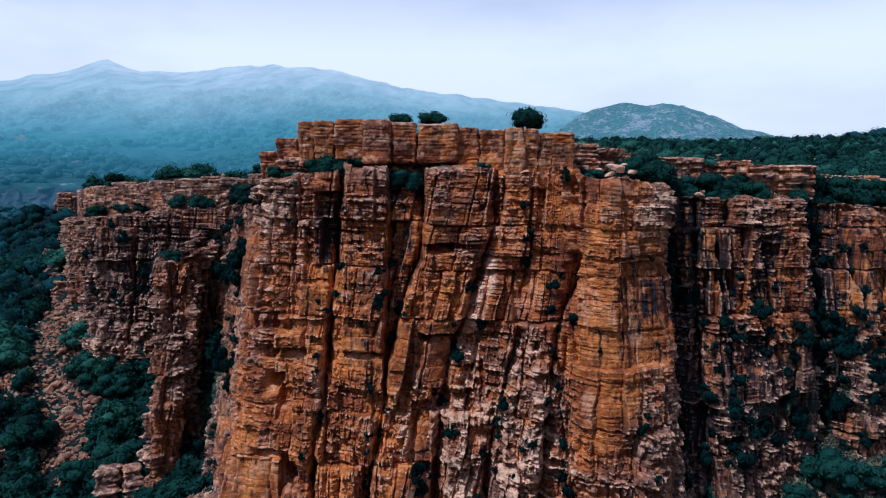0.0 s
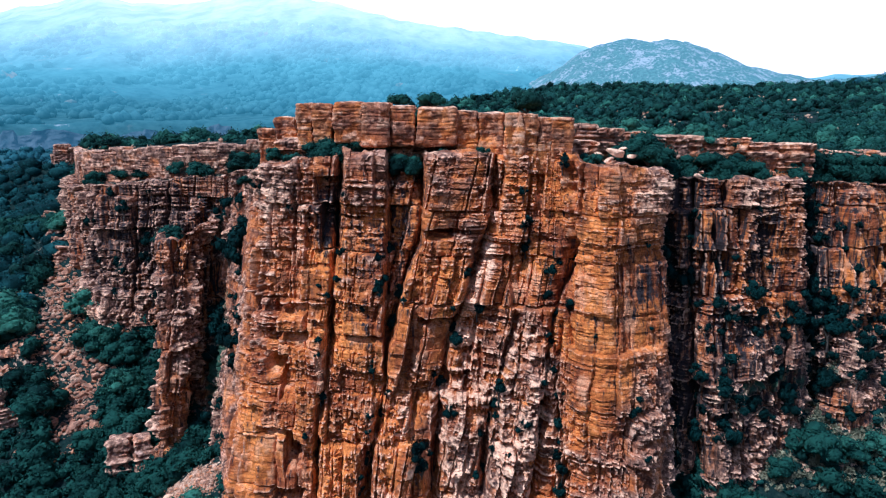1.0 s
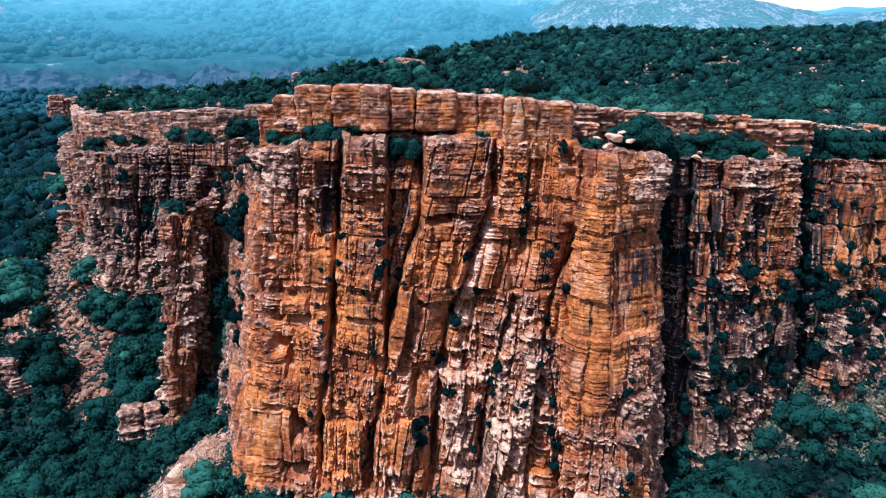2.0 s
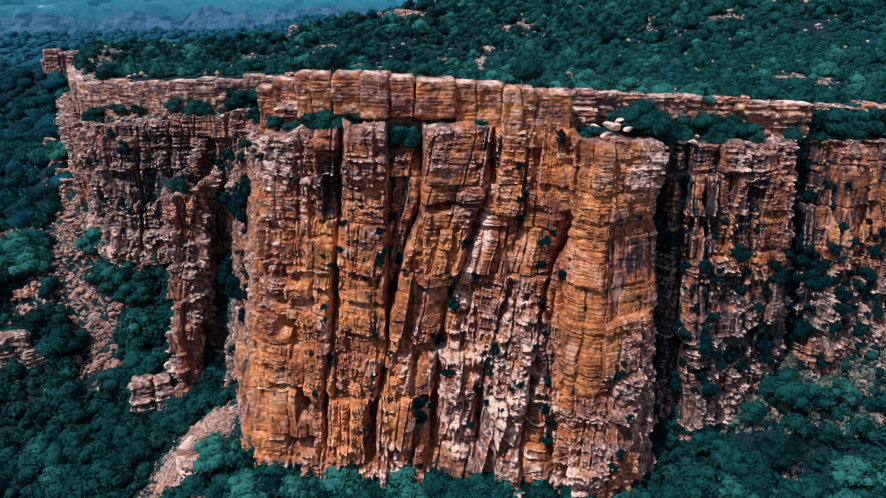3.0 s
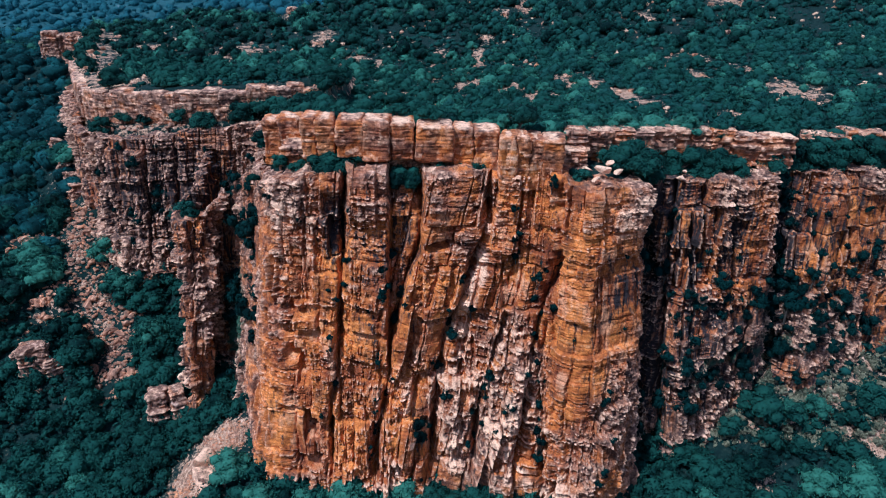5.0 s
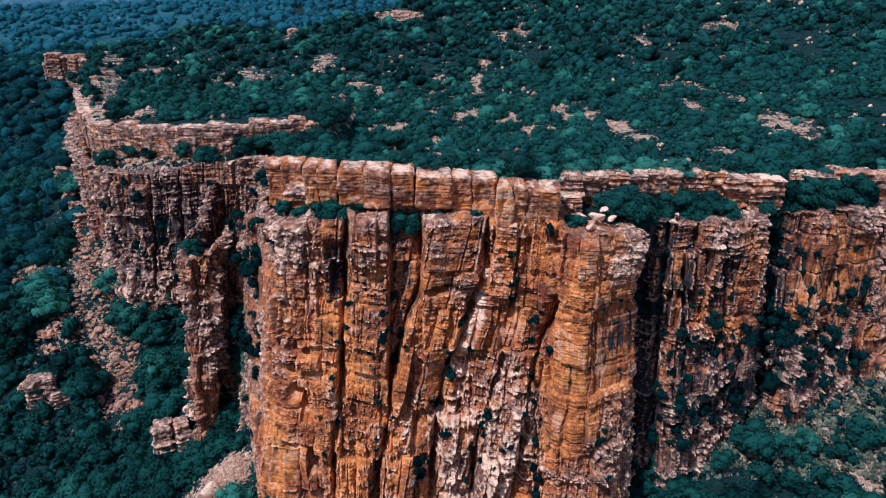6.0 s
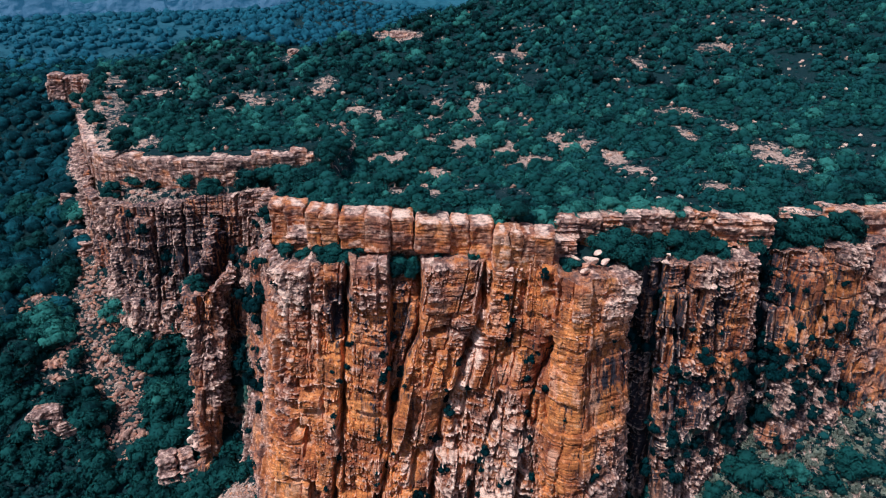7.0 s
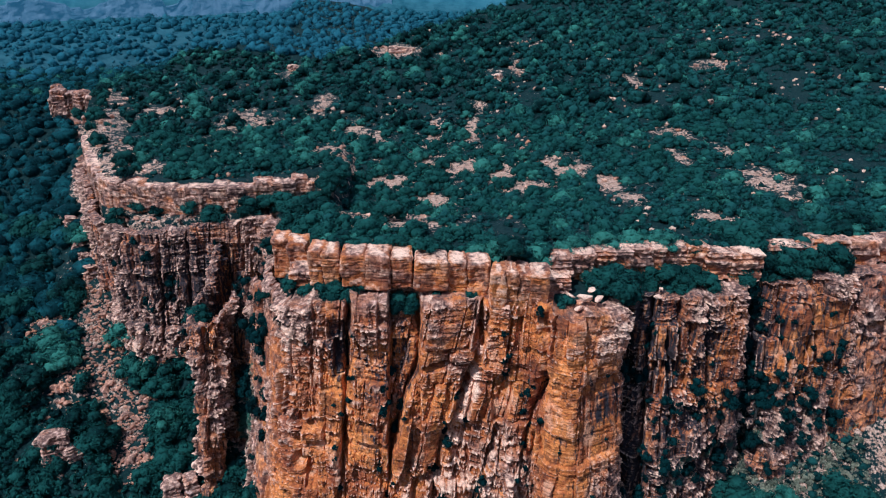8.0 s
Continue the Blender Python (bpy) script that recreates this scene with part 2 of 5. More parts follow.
    h = math_node(nodes, links, "ADD", math_node(nodes, links, "ADD", grain, math_node(nodes, links, "MULTIPLY", speck, 0.35)), math_node(nodes, links, "MULTIPLY", beds_at, 0.35))
    bump_node(nodes, links, h, 0.6, 0.14, bsdf)
    return m


def foliage_material(name, low, high):
    m, nodes, links, bsdf = nodes_of(name)
    info = nodes.new("ShaderNodeObjectInfo")
    geo = nodes.new("ShaderNodeNewGeometry")
    n = noise_node(nodes, links, geo.outputs["Position"], 0.28, 4.0, 0.6)
    f = math_node(nodes, links, "ADD", math_node(nodes, links, "MULTIPLY", info.outputs["Random"], 0.5), math_node(nodes, links, "MULTIPLY", n, 1.1))
    f = math_node(nodes, links, "ADD", f, math_node(nodes, links, "MULTIPLY", geo.outputs["Random Per Island"], 0.30))
    fine = noise_node(nodes, links, geo.outputs["Position"], 2.6, 3.0, 0.7)
    f = math_node(nodes, links, "ADD", f, math_node(nodes, links, "MULTIPLY", math_node(nodes, links, "SUBTRACT", fine, 0.5), 0.4))
    bump_node(nodes, links, fine, 0.8, 0.3, bsdf)
    col = ramp_node(nodes, links, f, [(0.62, low), (1.2, high)])
    links.new(col, bsdf.inputs["Base Color"])
    bsdf.inputs["Roughness"].default_value = 0.85
    bsdf.inputs["Specular IOR Level"].default_value = 0.06
    return m


def bark_material():
    m, nodes, links, bsdf = nodes_of("bark")
    geo = nodes.new("ShaderNodeNewGeometry")
    n = noise_node(nodes, links, scaled(nodes, links, geo.outputs["Position"], (6, 6, 1.2)), 2.0)
    links.new(ramp_node(nodes, links, n, [(0.3, (0.05, 0.035, 0.025)), (0.7, (0.16, 0.12, 0.09))]), bsdf.inputs["Base Color"])
    bsdf.inputs["Roughness"].default_value = 0.95
    bump_node(nodes, links, n, 0.6, 0.05, bsdf)
    return m


def ground_material():
    """Dry pale soil and stones under low dark scrub; the attribute 'bare' says where the soil shows."""
    m, nodes, links, bsdf = nodes_of("scrub_ground")
    at = nodes.new("ShaderNodeAttribute")
    at.attribute_name = "bare"
    geo = nodes.new("ShaderNodeNewGeometry")
    pos = geo.outputs["Position"]
    a = noise_node(nodes, links, pos, 0.42, 6.0, 0.68)
    b = noise_node(nodes, links, pos, 1.8, 5.0, 0.7)
    peb = noise_node(nodes, links, pos, 4.5, 3.0, 0.7)
    soil = ramp_node(nodes, links, math_node(nodes, links, "ADD", math_node(nodes, links, "MULTIPLY", b, 0.5), math_node(nodes, links, "MULTIPLY", peb, 0.5)), [(0.36, (0.08, 0.044, 0.026)), (0.45, (0.28, 0.15, 0.09)), (0.54, (0.50, 0.29, 0.18)), (0.66, (0.74, 0.50, 0.35))])
    scrub = ramp_node(nodes, links, b, [(0.3, (0.004, 0.011, 0.011)), (0.52, (0.010, 0.024, 0.021)), (0.75, (0.040, 0.050, 0.036))])
    f = math_node(nodes, links, "ADD", at.outputs["Fac"], math_node(nodes, links, "MULTIPLY", math_node(nodes, links, "SUBTRACT", a, 0.5), 2.2))
    f = math_node(nodes, links, "ADD", f, math_node(nodes, links, "MULTIPLY", math_node(nodes, links, "SUBTRACT", b, 0.5), 1.9))
    f = ramp_node(nodes, links, f, [(0.46, (0, 0, 0)), (0.62, (1, 1, 1))])
    links.new(mix_node(nodes, links, f, scrub, soil), bsdf.inputs["Base Color"])
    bsdf.inputs["Roughness"].default_value = 0.95
    bsdf.inputs["Specular IOR Level"].default_value = 0.1
    bump_node(nodes, links, b, 0.7, 0.3, bsdf)
    return m


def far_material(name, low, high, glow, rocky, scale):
    """Wooded slopes a kilometre and more away, with bright haze painted in as a coloured glow."""
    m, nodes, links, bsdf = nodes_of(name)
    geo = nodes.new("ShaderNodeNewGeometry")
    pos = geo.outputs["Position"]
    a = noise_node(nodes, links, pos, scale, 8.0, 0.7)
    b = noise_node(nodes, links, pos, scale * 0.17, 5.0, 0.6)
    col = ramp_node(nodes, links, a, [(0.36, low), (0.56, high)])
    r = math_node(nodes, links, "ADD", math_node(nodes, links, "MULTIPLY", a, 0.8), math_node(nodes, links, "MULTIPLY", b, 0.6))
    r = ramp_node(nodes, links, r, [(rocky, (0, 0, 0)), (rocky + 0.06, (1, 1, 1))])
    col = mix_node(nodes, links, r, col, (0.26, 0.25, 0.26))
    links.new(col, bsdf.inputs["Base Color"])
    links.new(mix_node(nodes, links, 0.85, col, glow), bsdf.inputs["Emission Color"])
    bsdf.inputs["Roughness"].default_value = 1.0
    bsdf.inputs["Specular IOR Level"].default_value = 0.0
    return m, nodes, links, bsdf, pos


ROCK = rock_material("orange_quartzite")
LEAF = foliage_material("scrub_leaves", (0.0026, 0.011, 0.0098), (0.019, 0.061, 0.045))
LEAF_DARK = foliage_material("crack_shrub_leaves", (0.0014, 0.0066, 0.0066), (0.0062, 0.025, 0.023))
LEAF_THORN = foliage_material("thorn_scrub_leaves", (0.0026, 0.010, 0.0092), (0.020, 0.062, 0.050))
# leaf green shifted towards blue: distance haze put into the colour
LEAF_FAR_HAZED = foliage_material("far_woods_leaves_hazed", (0.007, 0.028, 0.040), (0.032, 0.096, 0.112))
LEAF_PALE = foliage_material("pale_scrub_leaves", (0.009, 0.034, 0.027), (0.056, 0.150, 0.100))
# bluer copy of the leaves, the valley's haze tinted in
LEAF_WOODS_HAZED = foliage_material("valley_woods_leaves_hazed", (0.004, 0.018, 0.019), (0.024, 0.082, 0.082))
STRAW = foliage_material("dry_grass_blades", (0.05, 0.055, 0.035), (0.26, 0.23, 0.14))
BARK = bark_material()
GROUND = ground_material()
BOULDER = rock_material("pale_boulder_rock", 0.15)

MOUNT, _n, _l, _b, _p = far_material("mountain_haze_glow", (0.014, 0.032, 0.036), (0.040, 0.078, 0.080), (0.16, 0.50, 0.78), 0.86, 0.09)
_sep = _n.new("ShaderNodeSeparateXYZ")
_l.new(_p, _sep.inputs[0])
# painted haze: the mountain's glow strengthens and whitens upwards
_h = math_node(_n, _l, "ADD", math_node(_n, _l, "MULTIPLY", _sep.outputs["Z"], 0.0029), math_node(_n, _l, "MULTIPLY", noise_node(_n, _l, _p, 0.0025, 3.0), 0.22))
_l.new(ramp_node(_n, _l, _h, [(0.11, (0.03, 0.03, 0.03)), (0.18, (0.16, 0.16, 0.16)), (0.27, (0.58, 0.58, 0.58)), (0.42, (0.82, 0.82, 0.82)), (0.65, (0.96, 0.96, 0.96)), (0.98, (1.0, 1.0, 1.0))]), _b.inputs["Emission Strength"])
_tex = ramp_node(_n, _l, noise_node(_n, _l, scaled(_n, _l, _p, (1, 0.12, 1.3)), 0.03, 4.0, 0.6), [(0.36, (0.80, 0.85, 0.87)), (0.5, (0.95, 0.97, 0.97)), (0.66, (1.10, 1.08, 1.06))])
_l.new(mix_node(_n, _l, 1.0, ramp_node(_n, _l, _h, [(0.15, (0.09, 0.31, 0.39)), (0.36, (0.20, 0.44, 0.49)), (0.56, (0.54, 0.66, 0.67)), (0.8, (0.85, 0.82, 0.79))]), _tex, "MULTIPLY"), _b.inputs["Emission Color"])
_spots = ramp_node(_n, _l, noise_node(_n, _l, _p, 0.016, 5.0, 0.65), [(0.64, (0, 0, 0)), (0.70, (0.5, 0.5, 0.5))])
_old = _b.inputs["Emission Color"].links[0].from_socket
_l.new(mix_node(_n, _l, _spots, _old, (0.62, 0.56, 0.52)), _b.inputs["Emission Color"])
# an even blue glow over the hill imitates haze
HILL, _n, _l, _b, _p = far_material("rocky_hill_scrub_hazed", (0.03, 0.055, 0.055), (0.08, 0.13, 0.12), (0.17, 0.38, 0.43), 0.72, 0.34)
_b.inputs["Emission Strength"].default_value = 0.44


# ---- meshes ----
def mesh_object(name, co, quads, material, stain=None, smooth=False, tris=None):
    me = bpy.data.meshes.new(name)
    co = np.ascontiguousarray(co, dtype=np.float32)
    faces = [q for q in (quads, tris) if q is not None and len(q)]
    loops = np.concatenate([f.ravel() for f in faces]).astype(np.int32)
    sizes = np.concatenate([np.full(len(f), f.shape[1]) for f in faces])
    starts = np.concatenate([[0], np.cumsum(sizes)[:-1]]).astype(np.int32)
    me.vertices.add(len(co))
    me.vertices.foreach_set("co", co.ravel())
    me.loops.add(len(loops))
    me.loops.foreach_set("vertex_index", loops)
    me.polygons.add(len(sizes))
    me.polygons.foreach_set("loop_start", starts)
    me.polygons.foreach_set("use_smooth", (sizes == 3) | smooth if quads is not None and tris is not None else np.full(len(sizes), smooth))
    if stain is not None:
        if stain.ndim == 2:
            a = me.attributes.new("stain", "FLOAT_COLOR", "POINT")
            a.data.foreach_set("color", stain.astype(np.float32).ravel())
        else:
            a = me.attributes.new("bare", "FLOAT", "POINT")
            a.data.foreach_set("value", stain.astype(np.float32))
    me.materials.append(material)
    me.update()
    me.validate()
    return new(name, me)


def grid_quads(nu, nv):
    i = np.arange(nu * nv).reshape(nv, nu)
    return np.stack([i[:-1, :-1].ravel(), i[:-1, 1:].ravel(), i[1:, 1:].ravel(), i[1:, :-1].ravel()], 1)


def put_under(ob, parent):
    ob.parent = parent
    return ob


def along(pts, ds, soften):
    """A softened line in plan: places, outward normals and lengths at even steps."""
    p = np.array(pts, float)
    s = np.concatenate([[0], np.cumsum(np.hypot(*np.diff(p, axis=0).T))])
    t = np.arange(0, s[-1], ds)
    q = np.stack([np.interp(t, s, p[:, 0]), np.interp(t, s, p[:, 1])], 1)
    n = max(1, int(soften / ds))
    k = np.hanning(2 * n + 3)
    k /= k.sum()
    pad = np.concatenate([np.repeat(q[:1], n + 1, 0), q, np.repeat(q[-1:], n + 1, 0)])
    q = np.stack([np.convolve(pad[:, a], k, "valid") for a in (0, 1)], 1)
    d = np.gradient(q, axis=0)
    nrm = np.stack([d[:, 1], -d[:, 0]], 1)
    nrm /= np.linalg.norm(nrm, axis=1, keepdims=True) + 1e-9
    return q, nrm, t


def curve(x, knots):
    k = np.array(knots, float)
    return np.interp(x, k[:, 0], k[:, 1])

# ---- the lie of the land ----
WALL_LINE = [(-150, 275), (-128, 240), (-113, 215), (-100, 197), (-93, 181), (-90, 171), (-86.5, 160.5), (-76, 143), (-69, 128.5), (-66, 124.5), (-60.5, 119.5), (-58, 116.6), (-52, 114.1), (-44, 115.2), (-37, 116.6), (-30, 115.5), (-27.4, 110),
             (-25.8, 98), (-24.6, 90), (-22.6, 85.5), (-21.2, 81), (-19.6, 77.6), (-12, 77.0), (-11, 77.4), (12.5, 77.0), (13.8, 76.4), (15.2, 74.6), (17.2, 73.6),
             (20.2, 74.6), (23.8, 76.6), (24.8, 79.5), (25.6, 87.0), (26.8, 88.0), (28.0, 84.2), (31, 83.0), (36.5, 84.0), (41, 85.4), (44.0, 86.0), (45.2, 88.2), (46.2, 91), (47.8, 91.2), (49.4, 89.0), (52, 89.6), (57, 92.4),
             (64, 94), (80, 98), (110, 106)]
FIN_LINE = [(-39.6, 116), (-38.0, 103), (-37.6, 95.4), (-36.8, 92.6), (-35.0, 91.6), (-32.6, 91.8), (-31.6, 93.6), (-31.2, 99), (-28.8, 98.0), (-25.2, 90.6), (-24.0, 88.6), (-22.5, 88)]
FIN_TOP = [(-40, 31), (-36.5, 28.2), (-34, 28.4), (-32, 30.0), (-30, 31.6), (-28, 33.4), (-25, 35.6), (-22, 36.5)]
CAP_LINE = [(-150, 280), (-126, 243), (-111, 220), (-98, 200), (-91.5, 181), (-88.5, 172), (-85, 163), (-75, 145.5), (-67.5, 132.5), (-64.4, 128.4), (-55, 124), (-46, 121.4), (-38, 121), (-29, 122.5), (-19, 126), (-17, 110), (-19.2, 96), (-20.8, 84.5), (-18, 81.6), (-11, 79.9), (-3, 79.2),
            (5, 79.8), (14.2, 80.4), (15.4, 81.8), (22, 86.4), (28, 89.0), (36, 90.2), (40, 90.2), (41.5, 88.6), (45.4, 89.2), (46.5, 93.2), (52, 93.6), (60, 96.5), (80, 101), (110, 109)]
WALL_TOP = [(-150, 24), (-120, 26), (-92, 29), (-68, 31.6), (-52, 33.4), (-44, 34.0), (-30, 35.2), (-26.6, 36.4), (-22, 37.4), (-19.5, 39.6), (-12, 39.8),
            (-11, 41.1), (-6.2, 41.0), (-5.8, 38.8), (-2.7, 38.8), (-2.1, 41.0), (5.6, 40.8), (6.4, 40.6), (14.5, 40.6), (15.5, 39.9), (24, 39.0), (25, 37.6), (30, 37.2), (44, 36.8), (55, 35.6), (110, 33.0)]
CAP_TOP = [(-150, 33), (-120, 35), (-90, 35.6), (-66, 37.2), (-46, 39.2), (-30, 39.6), (-19.5, 39.2), (-18, 44.8), (-12, 46.0), (-3, 45.6), (6, 44.6), (14.5, 44.2), (16, 43.6), (28, 42.0), (42, 41.2), (56, 39.7), (80, 38.0), (110, 37.0)]


# the shelf's own edge and height along the rim
SHELF_LINE = [(-150, 280), (-126, 243), (-111, 220), (-98, 200), (-91.5, 181), (-88.5, 172), (-85, 163), (-75, 145.5), (-67.5, 132.5), (-64.5, 128.6), (-55, 124.2), (-46, 121.6), (-38, 121.2), (-29, 122.7), (-21, 126), (-17.5, 108), (-16.5, 87), (-14, 81.6), (-3, 79.6), (14, 80.4), (22, 87), (40, 90.4), (52, 94), (60, 96.8), (110, 109)]
SHELF_TOP = [(-150, 33), (-120, 35), (-90, 36.0), (-66, 37.7), (-46, 39.7), (-30, 39.8), (-20, 41.0), (-14, 43.6), (-3, 43.4), (6, 42.6), (14.5, 42.2), (28, 40.6), (42, 40.0), (56, 38.8), (110, 36.6)]


def lean_at(x):
    return curve(x, [(-150, 0.12), (-66, 0.12), (-56, 0.28), (-41, 0.26), (-38, 0.22), (-32, 0.22), (-26, 0.24), (26, 0.22), (32, 0.28), (37, 0.23), (44, 0.17), (48, 0.22), (54, 0.28), (110, 0.28)])


def low_ground(x, y):
    """Slopes at the foot of the wall and in the valley on the left."""
    foot = -1.0 + 0.42 * (y - 69.5)
    right = 0.5 + 0.72 * (y - 74.0)
    left = -0.5 + 0.55 * (y - 88.0)
    z = np.minimum(foot, 3.0)
    z = z + step(26, 42, x) * (np.minimum(right, 13.0) - z)
    far_left = np.where(left > 14, 14 + 0.235 * (left - 14), left) + 0.25 * np.clip(y - 175, 0, 23) - 0.35 * np.maximum(y - 198, 0)
    z = z + step(-26, -42, x) * (np.where(far_left < -6, -6 + 0.4 * (far_left + 6), far_left) - z)
    z = z - 0.05 * np.maximum(-70 - x, 0) * step(60, 140, y) - 0.35 * np.maximum(-118 - x, 0)
    # talus against the far wing
    talus = curve(x, [(-150, 16), (-124, 19), (-112, 26), (-100, 29), (-86, 28), (-76, 25), (-69, 20), (-62, 18)]) - 0.45 * np.maximum(curve(x, WALL_LINE) - y, 0)
    z = np.where((x < -60) & (y > 100), np.maximum(z, z + step(-60, -66, x) * (talus - z)), z)
    z = np.where(y < 60, z - 0.25 * (60 - y), z) - 0.35 * np.maximum(y - 330, 0)
    # an added slope behind the camera, never in view, that blocks low sky light
    return np.maximum(np.maximum(z, -34), np.minimum(-34 + 0.42 * np.maximum(-35 - y, 0), 190)) + 2.2 * (fbm(x / 14, y / 14, 0.3, 4, 61) - 0.5)


def plateau(x, y):
    """The scrubby shelf behind the rim: a swell at the rim, a shallow sag, then a long slope up to a ridge and down behind it."""
    z = 35.6 + 7.6 * np.exp(-(x / 34) ** 2 - ((y - 80) / 24) ** 2) + 0.055 * np.maximum(x, 0) - 0.02 * np.maximum(-x - 20, 0)
    z = z + (0.115 - 0.045 * step(0, 160, x)) * np.maximum(y - 168, 0) * step(-90, 0, x)
    ridge = 250 + 85 * step(-60, 160, x) + 22 * np.sin(x / 37.0)
    z = z - (0.34 + 0.28 * step(-20, 60, x)) * np.maximum(y - ridge, 0) ** 1.0 * (1 - 0.35 * step(100, 250, x))
    z = np.maximum(z, 12.0 + 13.0 * step(0, -110, x))
    return z + 2.6 * (fbm(x / 26, y / 26, 0.7, 4, 62) - 0.5) + 0.5 * (fbm(x / 4, y / 4, 0.1, 2, 63) - 0.5)


def ground_z(x, y):
    wall_y = curve(x, WALL_LINE)
    cap_y = np.maximum(curve(x, SHELF_LINE), wall_y + 2.6)
    top = curve(x, WALL_TOP)
    shelf = plateau(x, y)
    rim = curve(x, SHELF_TOP)
    shelf = rim + step(1.0, 45.0, y - cap_y) * (shelf - rim)
    up = top + step(0, 1, (y - cap_y - 0.3) / 1.2) * (shelf - top)
    z = low_ground(x, y)
    z = z + step(2.6, 3.8, y - wall_y) * step(-122, -99, x) * (up - 0.35 - z)
    return np.maximum(z, -60.0)


# bare clearings on the shelf: x, y, half-widths
CLEARINGS = [(-77, 196, 9, 5), (-52, 178, 6, 9), (-8, 104, 9, 4),
             (-3, 97, 6, 3), (-84, 170, 6, 20), (-72, 140, 8, 6), (-98, 200, 6, 12), (-24, 147, 3.5, 6)]
CLEARINGS += [(-20, 138, 4, 3.5), (-20, 171, 2.5, 8), (-15, 166, 2.5, 4), (-46, 177, 4, 6), (-31, 192, 3, 8), (-46, 230, 4, 7), (-12, 238, 10, 7), (84, 212, 7, 6), (30, 240, 6, 4), (0, 170, 2, 10), (9, 170, 2, 8)]
CLEARINGS += [(-76, 152, 6, 6), (-68, 143, 5.5, 6), (-60, 134, 6, 4.5), (-79, 160, 5, 6), (-88, 187, 6, 5), (-70, 134, 5, 5)]
CLEARINGS += [(-9.5, 134, 4.5, 4), (-2, 121.5, 4.5, 3.5), (-2, 147, 2.5, 3.5), (6.4, 141, 4, 5), (13.4, 137, 3.5, 4), (17.7, 126, 3.6, 3), (23.8, 138, 2.6, 6), (28, 134, 3.2, 4), (33.5, 127, 2.2, 5), (35, 117.5, 2.4, 2.6),
               (55.5, 158, 4.5, 6), (64.6, 125.7, 5, 7), (66.3, 116.8, 3.6, 3), (47, 107, 4.2, 2.6), (52.6, 143, 1.6, 5), (18, 209, 3, 6), (11.3, 185, 2.5, 4.5), (24.5, 217, 2.6, 6), (55, 199, 3, 6), (63, 143.5, 2.6, 3.5)]


def bare_at(x, y):
    b = np.zeros(np.broadcast(x, y).shape)
    for cx, cy, rx, ry in CLEARINGS:
        b = np.maximum(b, 0.6 * np.exp(-((x - cx) / (1.35 * rx)) ** 2 - ((y - cy) / (1.35 * ry)) ** 2))
    return b


# the stony chute under the far wing: x, y, half-width
SCREE = [(-68, 120, 3.0), (-65.4, 115.5, 3.0), (-63, 110.5, 3.2), (-61, 106, 3.6), (-58.5, 102, 3.2), (-55, 98.5, 3.0), (-52.5, 95.5, 2.8), (-51.5, 91, 2.4), (-74, 113.5, 3.0), (-66, 101, 2.4)]
# the gravel bank at the foot of the cliff
GRAVEL = [(-33, 74, 2.6), (-30, 76.3, 2.2), (-28, 76.5, 1.6), (-37, 69.5, 2.4), (-35, 71.5, 2.2)]


def build_ground():
    def axis(knots):
        out = []
        for a, b, d in knots:
            out.append(np.arange(a, b, d))
        return np.concatenate(out + [[knots[-1][1]]])
    xs = axis([(-3000, -600, 200), (-600, -200, 20), (-200, -90, 2.2), (-90, 75, 0.85), (75, 200, 2.2), (200, 600, 20), (600, 3000, 200)])
    ys = axis([(-600, -40, 40), (-40, 50, 5), (50, 60, 1.6), (60, 130, 0.7), (130, 260, 1.6), (260, 420, 5), (420, 800, 40), (800, 4200, 250)])
    X, Y = np.meshgrid(xs, ys)
    Z = ground_z(X, Y)
    slope = np.hypot(*np.gradient(Z, ys, xs))
    bare = bare_at(X, Y) + 0.34 * step(30, 38, X) * step(74.5, 76, Y) * (Z < 20) + 0.28 * step(0.55, 1.0, slope) * (Z < 20)
    wall_y = curve(X, WALL_LINE)
    bare = bare + 0.42 * (X < -28) * (X > -66) * (Y > wall_y + 1) * (Y < curve(X, CAP_LINE))
    for sx, sy, sr in SCREE:
        bare = np.maximum(bare, 0.46 * np.exp(-((X - sx) / (1.15 * sr)) ** 2 - ((Y - sy) / (1.15 * sr)) ** 2))
    bare = bare + 0.62 * np.exp(-((X + 33) / 5) ** 2 - ((Y - 74) / 5) ** 2) + 0.5 * np.exp(-((X + 37) / 5) ** 2 - ((Y - 69) / 4) ** 2) + 0.62 * np.exp(-((X + 29.5) / 3.5) ** 2 - ((Y - 76) / 4.5) ** 2) + 0.75 * np.exp(-((X - 60.5) / 2.4) ** 2 - ((Y - 74) / 6) ** 2) + 0.26 * np.exp(-((X - 5) / 50) ** 2 - ((Y - 135) / 40) ** 2) + 0.55 * np.exp(-((X - 44) / 1.3) ** 2 - ((Y - 71) / 3) ** 2)
    ob = mesh_object("ground", np.stack([X, Y, Z], -1).reshape(-1, 3), grid_quads(len(xs), len(ys)), GROUND, bare.ravel(), smooth=True)
    tagged(ob, "scrubby ground with pale bare soil above and below the cliff", "ground", kind="structure")


build_ground()

